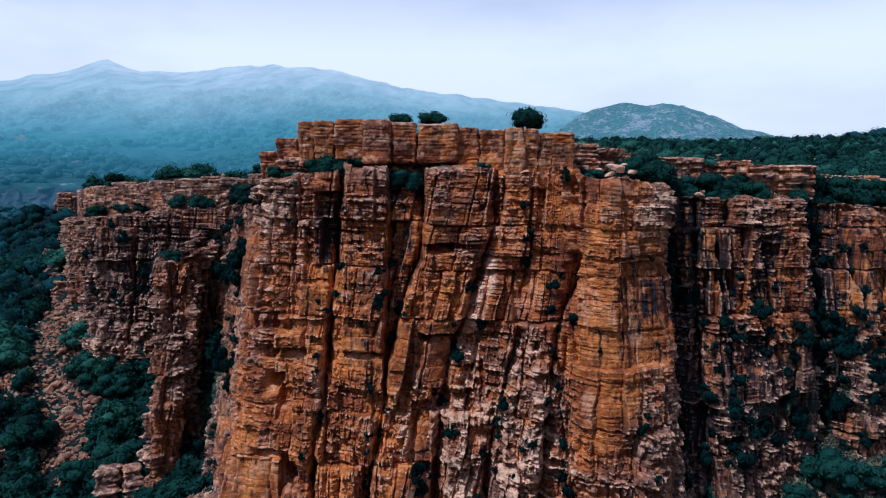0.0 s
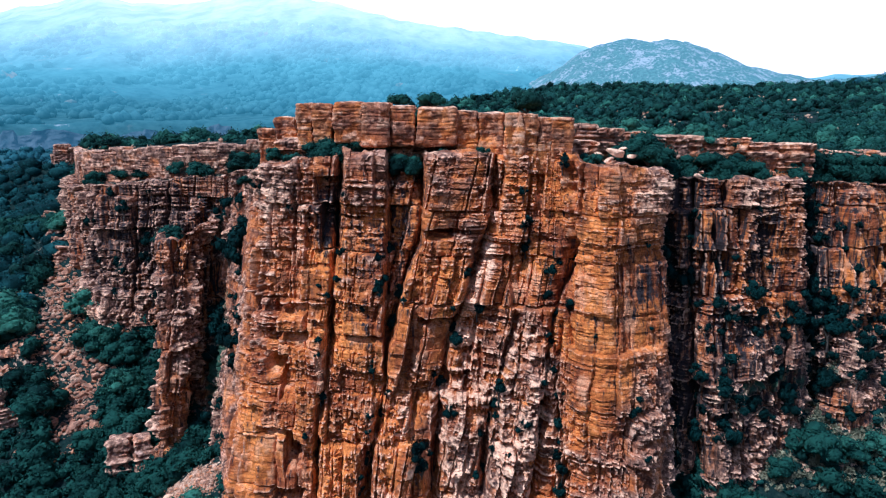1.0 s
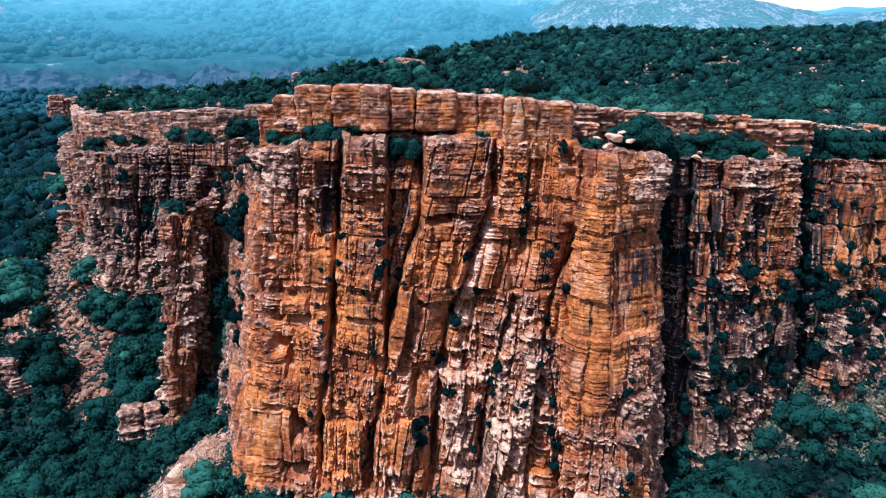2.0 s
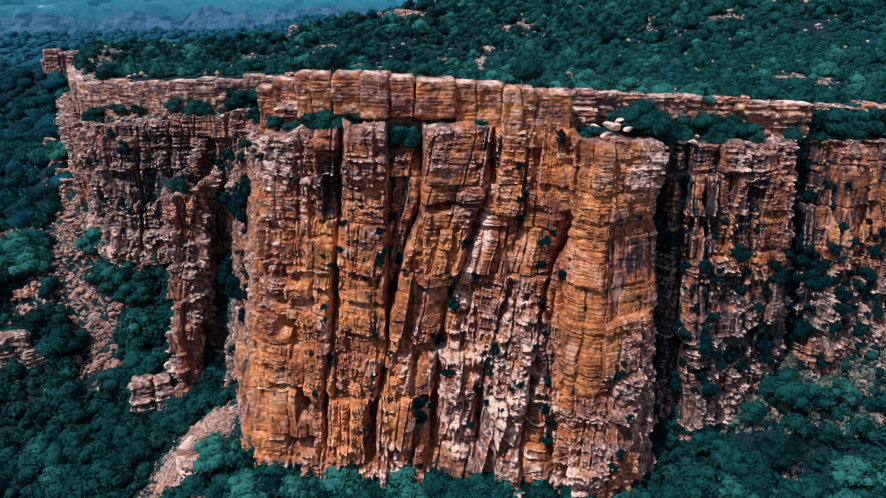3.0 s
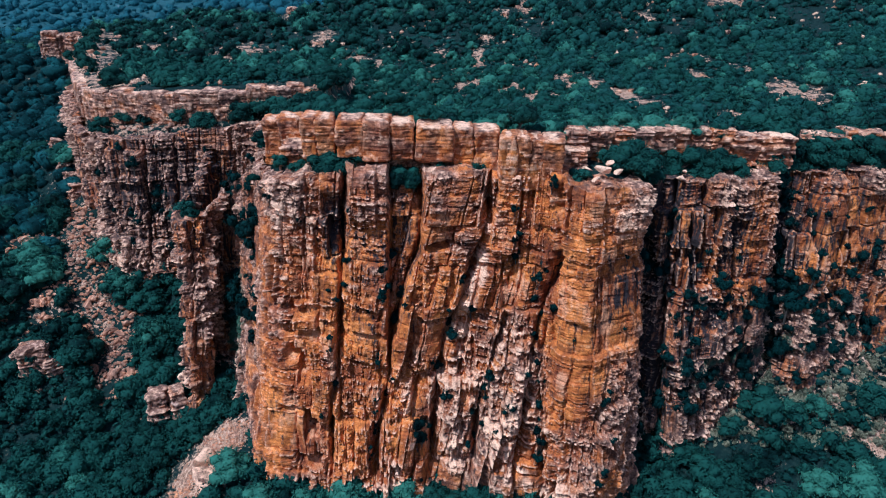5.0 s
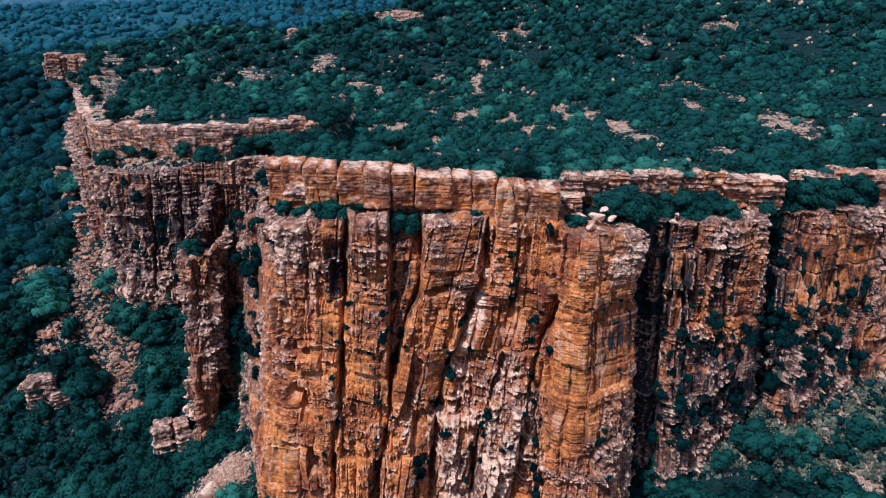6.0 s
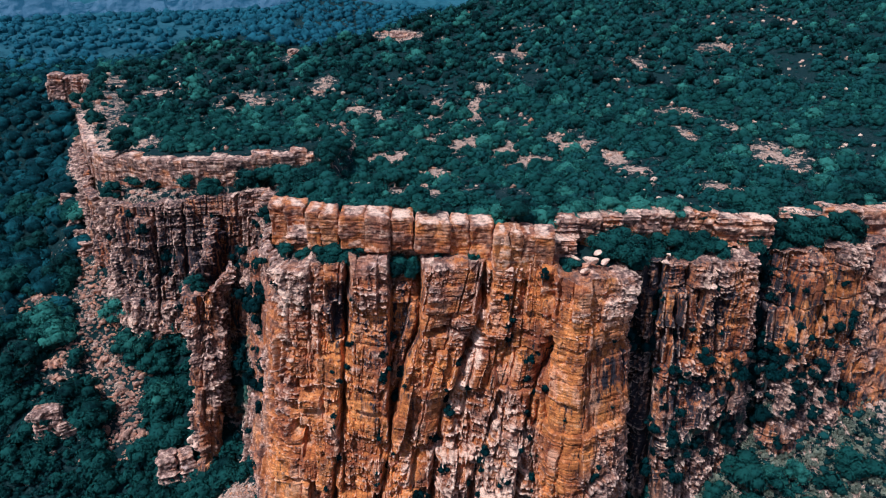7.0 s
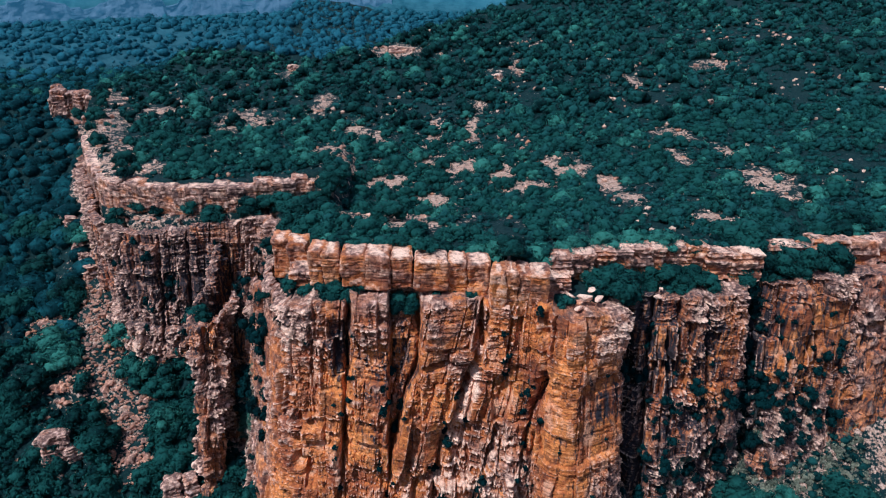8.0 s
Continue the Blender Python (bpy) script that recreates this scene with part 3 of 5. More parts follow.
# ---- the wall ----
# cracks in the front: points (x, z) from the top down; half-width, depth
CRACKS = [
    ([(-11.2, 41), (-11.7, 31), (-11.9, 26), (-13.0, 14.5), (-13.7, 10.8), (-14, 2)], 0.62, 3.4),
    ([(-5.8, 41), (-6.0, 33), (-6.3, 24)], 0.28, 1.2),
    ([(-2.2, 40.5), (-2.2, 32), (-4.3, 26), (-5.7, 21), (-6.2, 16), (-7.6, 9), (-8.5, 2)], 0.72, 3.0),
    ([(6.0, 40.5), (5.5, 34.6), (4.7, 31), (1.8, 23), (0.6, 20), (-0.4, 14.5), (-1.2, 2)], 0.7, 2.8),
    ([(9.7, 40.5), (9.5, 32), (8.6, 27)], 0.3, 1.2),
]
CRACKS += [
    ([(8.2, 23), (7.2, 20), (5.9, 15), (4.8, 10), (4.2, 2)], 0.6, 2.6),
    ([(14.7, 44), (14.5, 31), (13.6, 28.5), (12.2, 23), (11.4, 18), (10.6, 11), (9.6, 2)], 0.65, 2.4),
    ([(13.2, 22), (12.6, 16), (12.9, 10), (13.2, 2)], 0.35, 1.6),
    ([(20.0, 22), (19.6, 12), (19.2, 2)], 0.25, 0.8),
    ([(30.2, 37), (29.5, 27.5), (29.5, 20), (29.9, 2)], 0.75, 3.6),
    ([(34.3, 37), (34.2, 27), (33.4, 18)], 0.4, 2.2),
    ([(37.6, 37), (38.6, 32), (39.9, 21), (40.2, 12)], 0.45, 2.0),
    ([(32.3, 33), (33.4, 22), (33.6, 6)], 0.45, 2.2),
    ([(51.0, 36), (52.6, 24), (53.0, 8)], 0.5, 2.4),
    ([(55.0, 36), (57.0, 24), (57.4, 8)], 0.5, 2.4),
    ([(58.9, 36), (60.2, 24), (60.8, 8)], 0.5, 2.0),
    ([(-16.0, 37), (-16.4, 30), (-16.6, 24)], 0.22, 0.9),
    ([(-49.5, 35), (-49.5, 12)], 0.6, 2.0),
    ([(-44.5, 35), (-45.0, 12)], 0.6, 2.0),
    ([(-57.0, 35), (-57.5, 12)], 0.6, 2.0),
]
# caves: x from, to, z from, to, depth
CAVES = [(-19.3, -16.9, 16.2, 18.9, 5.5), (-17.9, -16.1, 13.6, 17.2, 4.2), (-17.2, -15.4, 6.2, 10.2, 5.0), (-18.6, -15.2, 2.4, 4.6, 4.0), (-13.9, -11.2, 35.2, 38.0, 2.6), (-13.2, -11.2, 31.0, 35.2, 1.6), (-1.6, 1.2, 31.3, 32.5, 3.0), (-2.6, 1.2, 22.2, 23.0, 2.2)]
# slots and overhangs: x from, to, z from, to, depth
HOLLOWS = [
    (-18.8, -14.6, 20.5, 21.5, 2.4), (-19.4, -16.2, 10.0, 11.0, 2.0), (-15.0, -11.4, 28.2, 34.0, 1.1), (-16.0, -11.6, 28.0, 28.6, 0.9), (-18.0, -11.8, 23.0, 24.4, 0.8),
]
HOLLOWS += [
    (-2.3, 1.6, 22.1, 22.8, 1.6), (-5.7, -2.3, 37.5, 41.5, 1.8), (-10.6, -6.4, 20.4, 21.0, 0.8), (17.6, 24.2, 30.8, 31.3, 0.8), (18.2, 24.0, 20.0, 30.8, 0.7),
    (7.4, 9.4, 24.0, 31.0, 0.9), (10.0, 13.0, 31.0, 31.5, 0.6), (37.6, 40.2, 28.6, 31.6, 1.5), (35.2, 38.4, 18.0, 21.0, 1.4), (-7.6, -5.0, 12.0, 17.0, 1.3), (2.2, 4.4, 12.0, 20.0, 1.0),
    (27.4, 29.6, 14.0, 22.0, 1.6), (16.0, 19.4, 4.0, 9.0, 0.8), (-3.4, -1.4, 8.0, 16.0, 1.2), (31.0, 34.5, 8.0, 10.5, 2.0),
]
# proud masses
BOSSES = [
    (-19.8, -16.2, 24, 41, 0.6), (-15.2, -12.4, 36.8, 39.0, 0.9), (-10.9, -7.4, 33.6, 41, 1.0), (-10.8, -6.4, 21.2, 33.6, 0.7), (-2.2, 5.0, 32.4, 41, 0.8), (-1.9, 3.4, 22.8, 31.4, 0.9),
    (6.2, 9.4, 31, 41, 1.0), (3.2, 7.6, 23.0, 29.0, 0.9), (0.6, 4.0, 5.0, 20.0, 0.9), (6.4, 10.4, 3.0, 18.0, 0.9), (14.6, 18.8, 2.0, 40, 0.5), (13.6, 22.4, 2.0, 20.2, 0.9), (-20.0, -15.0, 21.5, 23.2, 0.8),
    (-16.0, -13.6, 9.0, 16.0, 0.7), (-14.4, -9.0, 2.0, 9.5, 0.8), (-5.0, -2.0, 2.0, 8.5, 0.7), (40.4, 43.6, 24.0, 36.8, 0.5), (33.6, 36.0, 24, 34, 0.5), (52, 56, 20, 35, 0.8),
]
# iron-orange rock (x, z, half-widths, amount) and pale scars
ORANGE = [(-12, 24, 9, 9, 0.55), (-16, 10, 8, 8, 0.75), (-10, 6, 6, 6, 0.65), (-1, 27, 6, 7, 0.6), (7, 34, 4, 7, 0.5), (12, 33, 3, 8, 0.6), (16.5, 28, 3, 9, 0.75), (21, 25, 4, 6, 0.4), (15, 10, 3, 8, 0.45), (40, 27, 5, 6, 0.8),
          (36, 22, 6, 4, 0.6), (3, 15, 3, 5, 0.35), (-2, 14, 3, 4, 0.35), (56, 26, 6, 7, 0.5), (14.3, 42, 1.2, 12, 0.6), (11, 5, 4, 5, 0.4), (32, 31, 4, 5, 0.5), (53, 29, 8, 6, 0.6)]
SCARS = [(5.2, 29.4, 0.8, 2.2, 1.1), (3.9, 25.6, 1.0, 2.8, 0.8), (2.6, 20.5, 1.0, 3.0, 0.5), (9.0, 26.5, 0.9, 1.8, 0.5), (9.2, 21.0, 0.9, 0.8, 0.7), (-2.6, 7.0, 1.0, 0.7, 0.8), (11.6, 28.0, 1.6, 3.0, 0.35), (2.2, 6.0, 0.8, 3.0, 0.4), (8.4, 5.0, 1.6, 2.0, 0.35), (15.6, 1.8, 1.2, 2.2, 0.6),
         (31.6, 12.4, 1.6, 1.6, 0.6), (34.5, 12.6, 0.8, 1.8, 0.5), (22, 19, 2.0, 1.0, 0.5), (-17.6, 33, 3.0, 7, 0.30), (27.4, 8, 1.4, 6, 0.5), (20, 37, 5, 4, 0.3)]
# dark varnish; in hollows, gullies and the far wing, shade painted as colour
VARNISH_SHADE = [(40, 12, 17, 6, 0.16), (29.5, 30, 2.5, 8, 0.2), (38.6, 30, 2.0, 3, 0.5), (36.8, 19.5, 2.0, 2.5, 0.45), (-12.6, 34, 1.6, 4, 0.5), (27.0, 20, 2.2, 22, 0.45), (25.6, 24, 1.2, 18, 0.4), (46.5, 24, 1.8, 12, 0.4), (-30, 18, 1.5, 12, 0.3), (-8.2, 30, 2.6, 8, 0.30), (-4.2, 33, 1.5, 7, 0.42), (21.5, 27, 2.6, 4.5, 0.34), (1.0, 25, 2.0, 3.0, 0.2), (-46, 24, 15, 9, 0.3), (9, 13, 2.2, 5, 0.2), (33.0, 25, 0.8, 12, 0.35), (47.4, 24, 1.8, 10, 0.4), (-14, 33, 2, 4, 0.15)]
MOSSY = [(46, 10, 14, 4, 0.35), (34, 10, 4, 4, 0.35), (-27.5, 18, 3.2, 15, 0.6), (-29, 8, 3, 8, 0.5), (46.3, 26, 1.6, 10, 0.6), (26.4, 18, 1.2, 16, 0.35), (12.4, 25, 1.0, 3, 0.35), (-41, 12, 5, 10, 0.45), (38, 13, 9, 3, 0.35), (50, 14, 9, 4, 0.35), (2, 39.5, 8, 1.0, 0.3), (-56, 15, 7, 6, 0.3)]


# smooth, massive panels
CALM = [(17.0, 25, 3.4, 9, 1.0), (21.5, 25, 3.5, 6, 1.0), (19, 36, 6, 4, 0.55), (12, 33, 2.8, 7, 0.8), (0.5, 27, 3, 4, 0.7), (-8.5, 28, 2.8, 7, 0.6), (-4, 33, 1.6, 5, 0.6), (40, 27, 4, 5, 0.9), (-17, 12, 4, 8, 0.85), (-14.5, 27, 3, 5, 0.8), (-17.8, 33, 3, 6, 0.5), (8, 34, 1.6, 6, 0.5), (15, 14, 3, 8, 0.5), (23.6, 20, 1.8, 14, 0.8), (-8.6, 16, 2.5, 8, 0.4), (55, 26, 4, 5, 0.5)]


def spots(x, z, table):
    total = np.zeros_like(x)
    for cx, cz, rx, rz, a in table:
        total += a * np.exp(-((x - cx) / rx) ** 2 - ((z - cz) / rz) ** 2)
    return total


def boxed(x, z, table, soft, wedge=0.0):
    total = np.zeros_like(x)
    for x0, x1, z0, z1, a in table:
        wx = step(-soft, soft, x - x0) * step(-soft, soft, x1 - x)
        wz = step(-soft, soft, z - z0) * step(-soft, soft, z1 - z)
        deep = 1 - wedge * np.clip((z1 - z) / (z1 - z0), 0, 1)
        total = np.maximum(total, a * wx * wz * deep)
    return total


# the front's upright panels between the long cracks: proudness, and slant from one side to the other
PANELS = [(0.1, 0.5), (0.75, 0.5), (-0.75, 0.3), (0.8, -0.5), (0.5, 0.9), (0.6, 0.0)]


def panels_at(x, z):
    """Flat panels standing forward or back of one another, with sharp steps at the cracks."""
    edge = []
    for k in (0, 1, 2, 3, 6):
        p = np.array(CRACKS[k][0], float)[::-1]
        edge.append(np.interp(z, p[:, 1], p[:, 0]))
    edge[1] = np.minimum(edge[1], edge[2])
    edge = [edge[0] * 0 - 20.0] + edge + [edge[0] * 0 + 25.0]
    out = np.zeros_like(x)
    for k, (a, slant) in enumerate(PANELS):
        f = np.clip((x - edge[k]) / np.maximum(edge[k + 1] - edge[k], 0.2), 0, 1)
        inside = step(-0.12, 0.12, x - edge[k]) * step(-0.12, 0.12, edge[k + 1] - x)
        out = out + inside * (a + slant * (f - 0.5) * 2)
    return out


def wall_relief(x, s, z, y):
    calm = np.clip(spots(x, z, CALM), 0, 1)
    out, worn, rough = rock_relief(s, z, x, calm)
    wob = 0.5 * (fbm(s / 1.6, 0.0, z / 1.6, 3, 71) - 0.5)
    xw, zw = x + wob, z + 0.6 * wob
    out = out + panels_at(xw, z) + 0.8 * boxed(xw, zw, BOSSES, 0.15) - boxed(xw, zw, HOLLOWS, 0.09, 0.7) - boxed(xw, zw, CAVES, 0.09, 1.0)
    groove = np.zeros_like(x)
    for pts, half, deep in CRACKS:
        p = np.array(pts, float)[::-1]
        cx = np.interp(z, p[:, 1], p[:, 0])
        inside = step(p[0, 1] - 1.5, p[0, 1] + 0.5, z) * step(p[-1, 1] + 1.5, p[-1, 1] - 0.5, z)
        vary = 0.3 + 1.3 * fbm(z / 3.1, cx * 0 + half * 9, 0.0, 2, 72) ** 1.5
        groove = np.maximum(groove, inside * 0.8 * deep * vary * np.exp(-np.abs((x + 1.3 * wob - cx) / (0.62 * half * vary)) ** 1.5))
    return out - groove, worn, rough, groove


def stain_of(x, s, z, worn, rough, groove, base_orange):
    n = fbm(s / 5, 0.0, z / 7, 4, 81) - 0.5
    upper = step(33, 39, z) * (1 - 0.8 * step(-12, -10, x) * step(15, 14, x))
    orange = base_orange + 0.9 * spots(x, z, ORANGE) + 0.7 * n - 0.6 * worn - 0.16 * upper - 0.10 * rough - 0.22 * step(24, 14, z) * step(-5, 0, x) * step(28, 22, x)
    pale = 0.10 + 0.68 * worn + spots(x, z, SCARS) + 0.35 * (fbm(s / 2.5, 3.0, z / 3.5, 3, 82) - 0.5) + 0.26 * step(26, 15, z) * step(-9, -4, x) * step(16, 11, x)
    # varnish plus painted shade: darker right wall, far wing and deep cracks
    dark = 0.17 + 0.25 * step(25, 29, x) + 0.20 * step(-26, -40, x) + spots(x, z, VARNISH_SHADE) + 0.10 * groove - 0.25 * worn
    moss = spots(x, z, MOSSY) + 0.10 * groove * (x > -9) - 0.1
    return np.stack([orange, pale, dark, moss], -1)


cliff = tagged(new("cliff"), "tall banded orange and pink-grey rock cliff, cracked into upright pillars", "cliff", kind="structure")


SURFACES = []


def build_wall(line, x_from, x_to, ds, dz, splits, soften=0.9, top_at=None, ledge=4.5):
    q, nrm, s = along(line, ds, soften)
    _, wide_n, _ = along(line, ds, 3.0)
    keep = (q[:, 0] >= x_from - ds) & (q[:, 0] <= x_to + ds)
    q, wide_n, s = q[keep], wide_n[keep], s[keep]
    x = q[:, 0]
    top = curve(x, WALL_TOP) if top_at is None else curve(x, top_at)
    top = top + 0.7 * (vnoise(s / 2.1, 0.0, 0.0, 91) - 0.5) + 0.35 * (hash01(92, np.floor(s / 1.3)) - 0.5)
    foot = low_ground(x, q[:, 1] - 9) - 2.5
    rows = int((top - foot).max() / dz)
    v = np.linspace(0, 1, rows)[:, None]
    Z = foot + (top - foot) * v
    S, Xb = np.broadcast_to(s, Z.shape), np.broadcast_to(x, Z.shape)
    out, worn, rough, groove = wall_relief(Xb, S, Z, 0)
    out = out * (1 - 0.45 * step(-29, -26, Xb) * step(-19.5, -22, Xb))
    out = out * (1 - 0.5 * step(0.985, 1.0, np.broadcast_to(v, Z.shape)))
    lean = lean_at(x) * (39 - Z)
    X = Xb + wide_n[:, 0] * out + np.where(x < -18, -0.09 * (39 - Z) * step(-18, -21, x) * step(-40, -30, x), 0)
    Y = q[:, 1] + wide_n[:, 1] * out - lean
    base_orange = curve(Xb, [(-80, 0.24), (-45, 0.22), (-37, 0.32), (-28, 0.30), (-21, 0.26), (-17, 0.52), (22, 0.52), (27, 0.35), (66, 0.35)])
    stain = stain_of(Xb, S, Z, worn, rough, groove, base_orange)
    # the ledge on top, running back from the edge
    back = np.linspace(0.12, ledge, 14)[:, None]
    zt = top + 0.9 * (fbm(s / 1.5, back / 1.5, 0.0, 3, 93) - 0.5) * np.minimum(back, 1) - 0.05 * back
    X2, Y2 = X[-1] - 0.3 * wide_n[:, 0] * back, Y[-1] + (0.7 - 0.3 * wide_n[:, 1]) * back
    st2 = np.broadcast_to(stain[-1], (len(back), len(x), 4)).copy()
    st2[..., 0] *= 0.5
    st2[..., 1] += 0.12
    X, Y, Z = np.concatenate([X, X2]), np.concatenate([Y, Y2]), np.concatenate([Z, zt])
    stain = np.concatenate([stain, st2])
    co = np.stack([X, Y, Z], -1).reshape(-1, 3)
    SURFACES.append((Xb[::2, ::2].ravel(), X[:rows:2, ::2].ravel(), Y[:rows:2, ::2].ravel(), Z[:rows:2, ::2].ravel(), out[::2, ::2].ravel()))
    quads = grid_quads(X.shape[1], X.shape[0])
    qx = np.broadcast_to(x, X.shape).ravel()[quads[:, 0]]
    qz = co[quads[:, 0], 2]
    label = np.zeros(len(quads), int)
    for pts in splits:
        p = np.array(pts, float)[::-1]
        label += qx > np.interp(qz, p[:, 1], p[:, 0])
    flat = stain.reshape(-1, 4)
    for k in np.unique(label):
        mine = quads[label == k]
        used, inv = np.unique(mine, return_inverse=True)
        put_under(mesh_object("rock_pillar", co[used], inv.reshape(-1, 4), ROCK, flat[used]), cliff)


build_wall(WALL_LINE, -19.0, 26.4, 0.1, 0.1, [CRACKS[k][0] for k in (0, 2, 3, 6)])
build_wall(WALL_LINE, 26.4, 66, 0.13, 0.12, [CRACKS[k][0] for k in (9,)] + [[(45.8, 40), (45.8, 0)], [(51.0, 40), (50.2, 0)]])
build_wall(WALL_LINE, 66, 108, 0.6, 0.5, [])
build_wall(WALL_LINE, -41.0, -19.0, 0.14, 0.13, [[(-30, 40), (-30, 0)]], ledge=2.2)
build_wall(FIN_LINE, -50, -20, 0.15, 0.15, [], top_at=FIN_TOP, ledge=1.6)
build_wall(WALL_LINE, -78, -41.0, 0.15, 0.14, [[(-57, 40), (-57.5, 0)], [(-49.5, 40), (-49.5, 0)]], ledge=2.2)
build_wall(WALL_LINE, -148, -78, 0.5, 0.4, [[(-105, 40), (-105, 0)]])


# ---- the cap: a band of massive blocks along the rim ----
def block_mesh(name, w, d, h, res, seed, round_, warm=0.24, massive=0.0):
    """A massive weathered block w wide, d deep, h high, standing on its base, with beds, joints and rounded edges."""
    nx, ny, nz = [max(4, int(v / res)) for v in (w, d, h)]
    cos, quads, base = [], [], 0
    for axis, na, nb in ((0, ny, nz), (1, nx, nz), (2, nx, ny)):
        for side in (-1, 1):
            a, b = np.meshgrid(np.linspace(-1, 1, na + 1), np.linspace(-1, 1, nb + 1))
            c = np.full_like(a, side)
            p = {0: (c, a, b), 1: (a, c, b), 2: (a, b, c)}[axis]
            cos.append(np.stack([t.ravel() for t in p], 1))
            g = grid_quads(na + 1, nb + 1) + base
            quads.append(g if (side > 0) == (axis != 1) else g[:, ::-1])
            base += a.size
    p = np.concatenate(cos)
    half = np.array([w / 2, d / 2, h / 2])
    real = p * half
    # rounded: pull the corners in
    r = round_ * min(w, d, h) * 1.6
    core = np.clip(real, -(half - r), half - r)
    dlt = real - core
    ln = np.linalg.norm(dlt, axis=1, keepdims=True)
    real = core + dlt / np.maximum(ln, 1e-6) * np.minimum(ln, r)
    nrm = real / (half ** 2)
    nrm = np.sign(nrm) * np.abs(nrm / np.abs(nrm).max(1, keepdims=True)) ** 3
    nrm /= np.linalg.norm(nrm, axis=1, keepdims=True)
    x, y, z = real.T
    o = seed * 13.7
    u = x + y * 0.8 + o
    zz = z + 0.25 * fbm(x / 2 + o, y / 2, z / 2, 2, 5)
    layer, to_layer, _ = masonry(u, zz + 40 + o % 3, MID, 2.2, seed)
    thin, _, _ = masonry(u, zz + 40 + o % 3, THIN, 1.2, seed + 9)
    big = fbm(x / 1.9 + o, y / 1.9, z / 3.0, 3, seed % 50) - 0.5
    fine = fbm(x / 0.5 + o, y / 0.5, z / 0.35, 3, 7) - 0.5
    amt = (1 - 0.8 * massive) * (0.6 * layer + 0.26 * thin - 0.28 * np.exp(-(to_layer / 0.10) ** 2)) + (0.5 + 0.4 * massive) * big + 0.2 * fine
    real = real + nrm * amt[:, None] * np.array([1, 1, 0.5])
    real[:, 2] += h / 2
    tone = fbm(x / 1.6 + o, y / 1.6, z / 1.2, 3, 9) - 0.5
    up = step(0.2, 1.0, nrm[:, 2])
    low = step(0.6, 0.0, real[:, 2] / h)
    stain = np.stack([warm + 0.9 * tone + 0.25 * low - 0.3 * up - 0.3 * layer, 0.26 + 0.12 * massive + 0.6 * tone + 0.45 * (1 - 0.5 * massive) * layer + 0.30 * up, 0.02 - 0.3 * layer + 0 * up, 0 * up - 0.2], 1)
    return mesh_object(name, real, np.concatenate(quads), ROCK, stain)


def cap_block(x, y, z, w, d, h, turn, seed, res=0.22, round_=0.06, warm=0.34, massive=0.0):
    ob = put_under(block_mesh("cap_block", w, d, h, res, seed, round_, warm, massive), cliff)
    ob.matrix_basis = pose(x, y, z, 0, 0, turn)
    return ob


def build_cap():
    # the blocks over the front: x from, x to, front y, foot z, top z
    front = [(-23.6, -21.2, 90.0, 36.8, 42.8), (-20.3, -17.6, 85.3, 38.0, 44.3), (-16.4, -14.5, 79.9, 41.0, 45.9), (-14.6, -12.5, 79.3, 41.2, 45.9), (-12.0, -8.9, 78.3, 41.7, 46.1), (-9.0, -5.8, 78.2, 41.3, 46.0), (-5.8, -3.0, 78.6, 41.3, 45.7),
             (-2.7, 1.6, 77.6, 41.4, 45.6), (1.6, 4.0, 78.2, 40.6, 45.1), (3.9, 6.9, 77.9, 40.4, 44.9), (7.0, 8.8, 75.5, 38.6, 44.9), (8.8, 10.2, 75.9, 38.6, 44.8), (10.3, 12.0, 76.2, 38.5, 44.4), (11.9, 14.3, 76.0, 38.5, 44.4)]
    for k, (x0, x1, y, z0, z1) in enumerate(front):
        cap_block((x0 + x1) / 2, y + 1.9, z0 - 0.2, x1 - x0 + 0.1, 3.9, z1 - z0 + 0.2, 4 * math.sin(k * 2.3), 100 + k, 0.12, 0.07, 0.56, 1.0)
    # the recessed bed under the blocks
    for k, x in enumerate(np.arange(-19.5, 15, 3.1)):
        cap_block(x + 1.5, 82.4 if x > -14 else 84.2, 38.4, 3.6, 4.2, 3.4, 0, 130 + k, 0.2)
    # thin-bedded rim over the tower and the long rim on the right
    r = random.Random(5)
    x = 15.4
    while x < 100:
        w = r.uniform(1.6, 3.6) if x < 60 else r.uniform(4, 6)
        if 40.5 < x < 44:
            w = 4.6
        y = float(curve(x + w / 2, CAP_LINE)) + r.uniform(-0.4, 0.4)
        top = float(curve(x + w / 2, CAP_TOP)) + r.uniform(-0.35, 0.25)
        h = 4.4 + r.uniform(-0.3, 0.5)
        cap_block(x + w / 2, y + 1.3, top - h, w + 0.2, 2.9, h, r.uniform(-5, 5), 200 + int(x * 3), 0.24 if x < 60 else 0.5)
        x += w
    # the left wing's rim, running back into the distance
    q, nrm, s = along([p for p in CAP_LINE if -86 <= p[0] <= -19 and p[1] > 115], 0.5, 2.0)
    at = len(s) - 1
    while at > 4:
        px = q[at][0]
        w = r.uniform(1.8, 3.4) if px > -70 else r.uniform(4.0, 6)
        at -= int(w / 0.5)
        i = max(at + int(w), 0)
        cx, cy = q[i]
        top = float(curve(cx, CAP_TOP)) + r.uniform(-0.45, 0.45)
        h = (7.4 if cx > -70 else 7.6) + r.uniform(-0.4, 0.4)
        turn = math.degrees(math.atan2(nrm[i, 0], -nrm[i, 1]))
        inset = r.uniform(0.6, 1.5)
        cap_block(cx - nrm[i, 0] * inset, cy - nrm[i, 1] * inset, top - h, w + 0.25, 3.6, h, turn, 400 + at, 0.22 if cx > -70 else 0.6, 0.06, 0.16, 0.85)


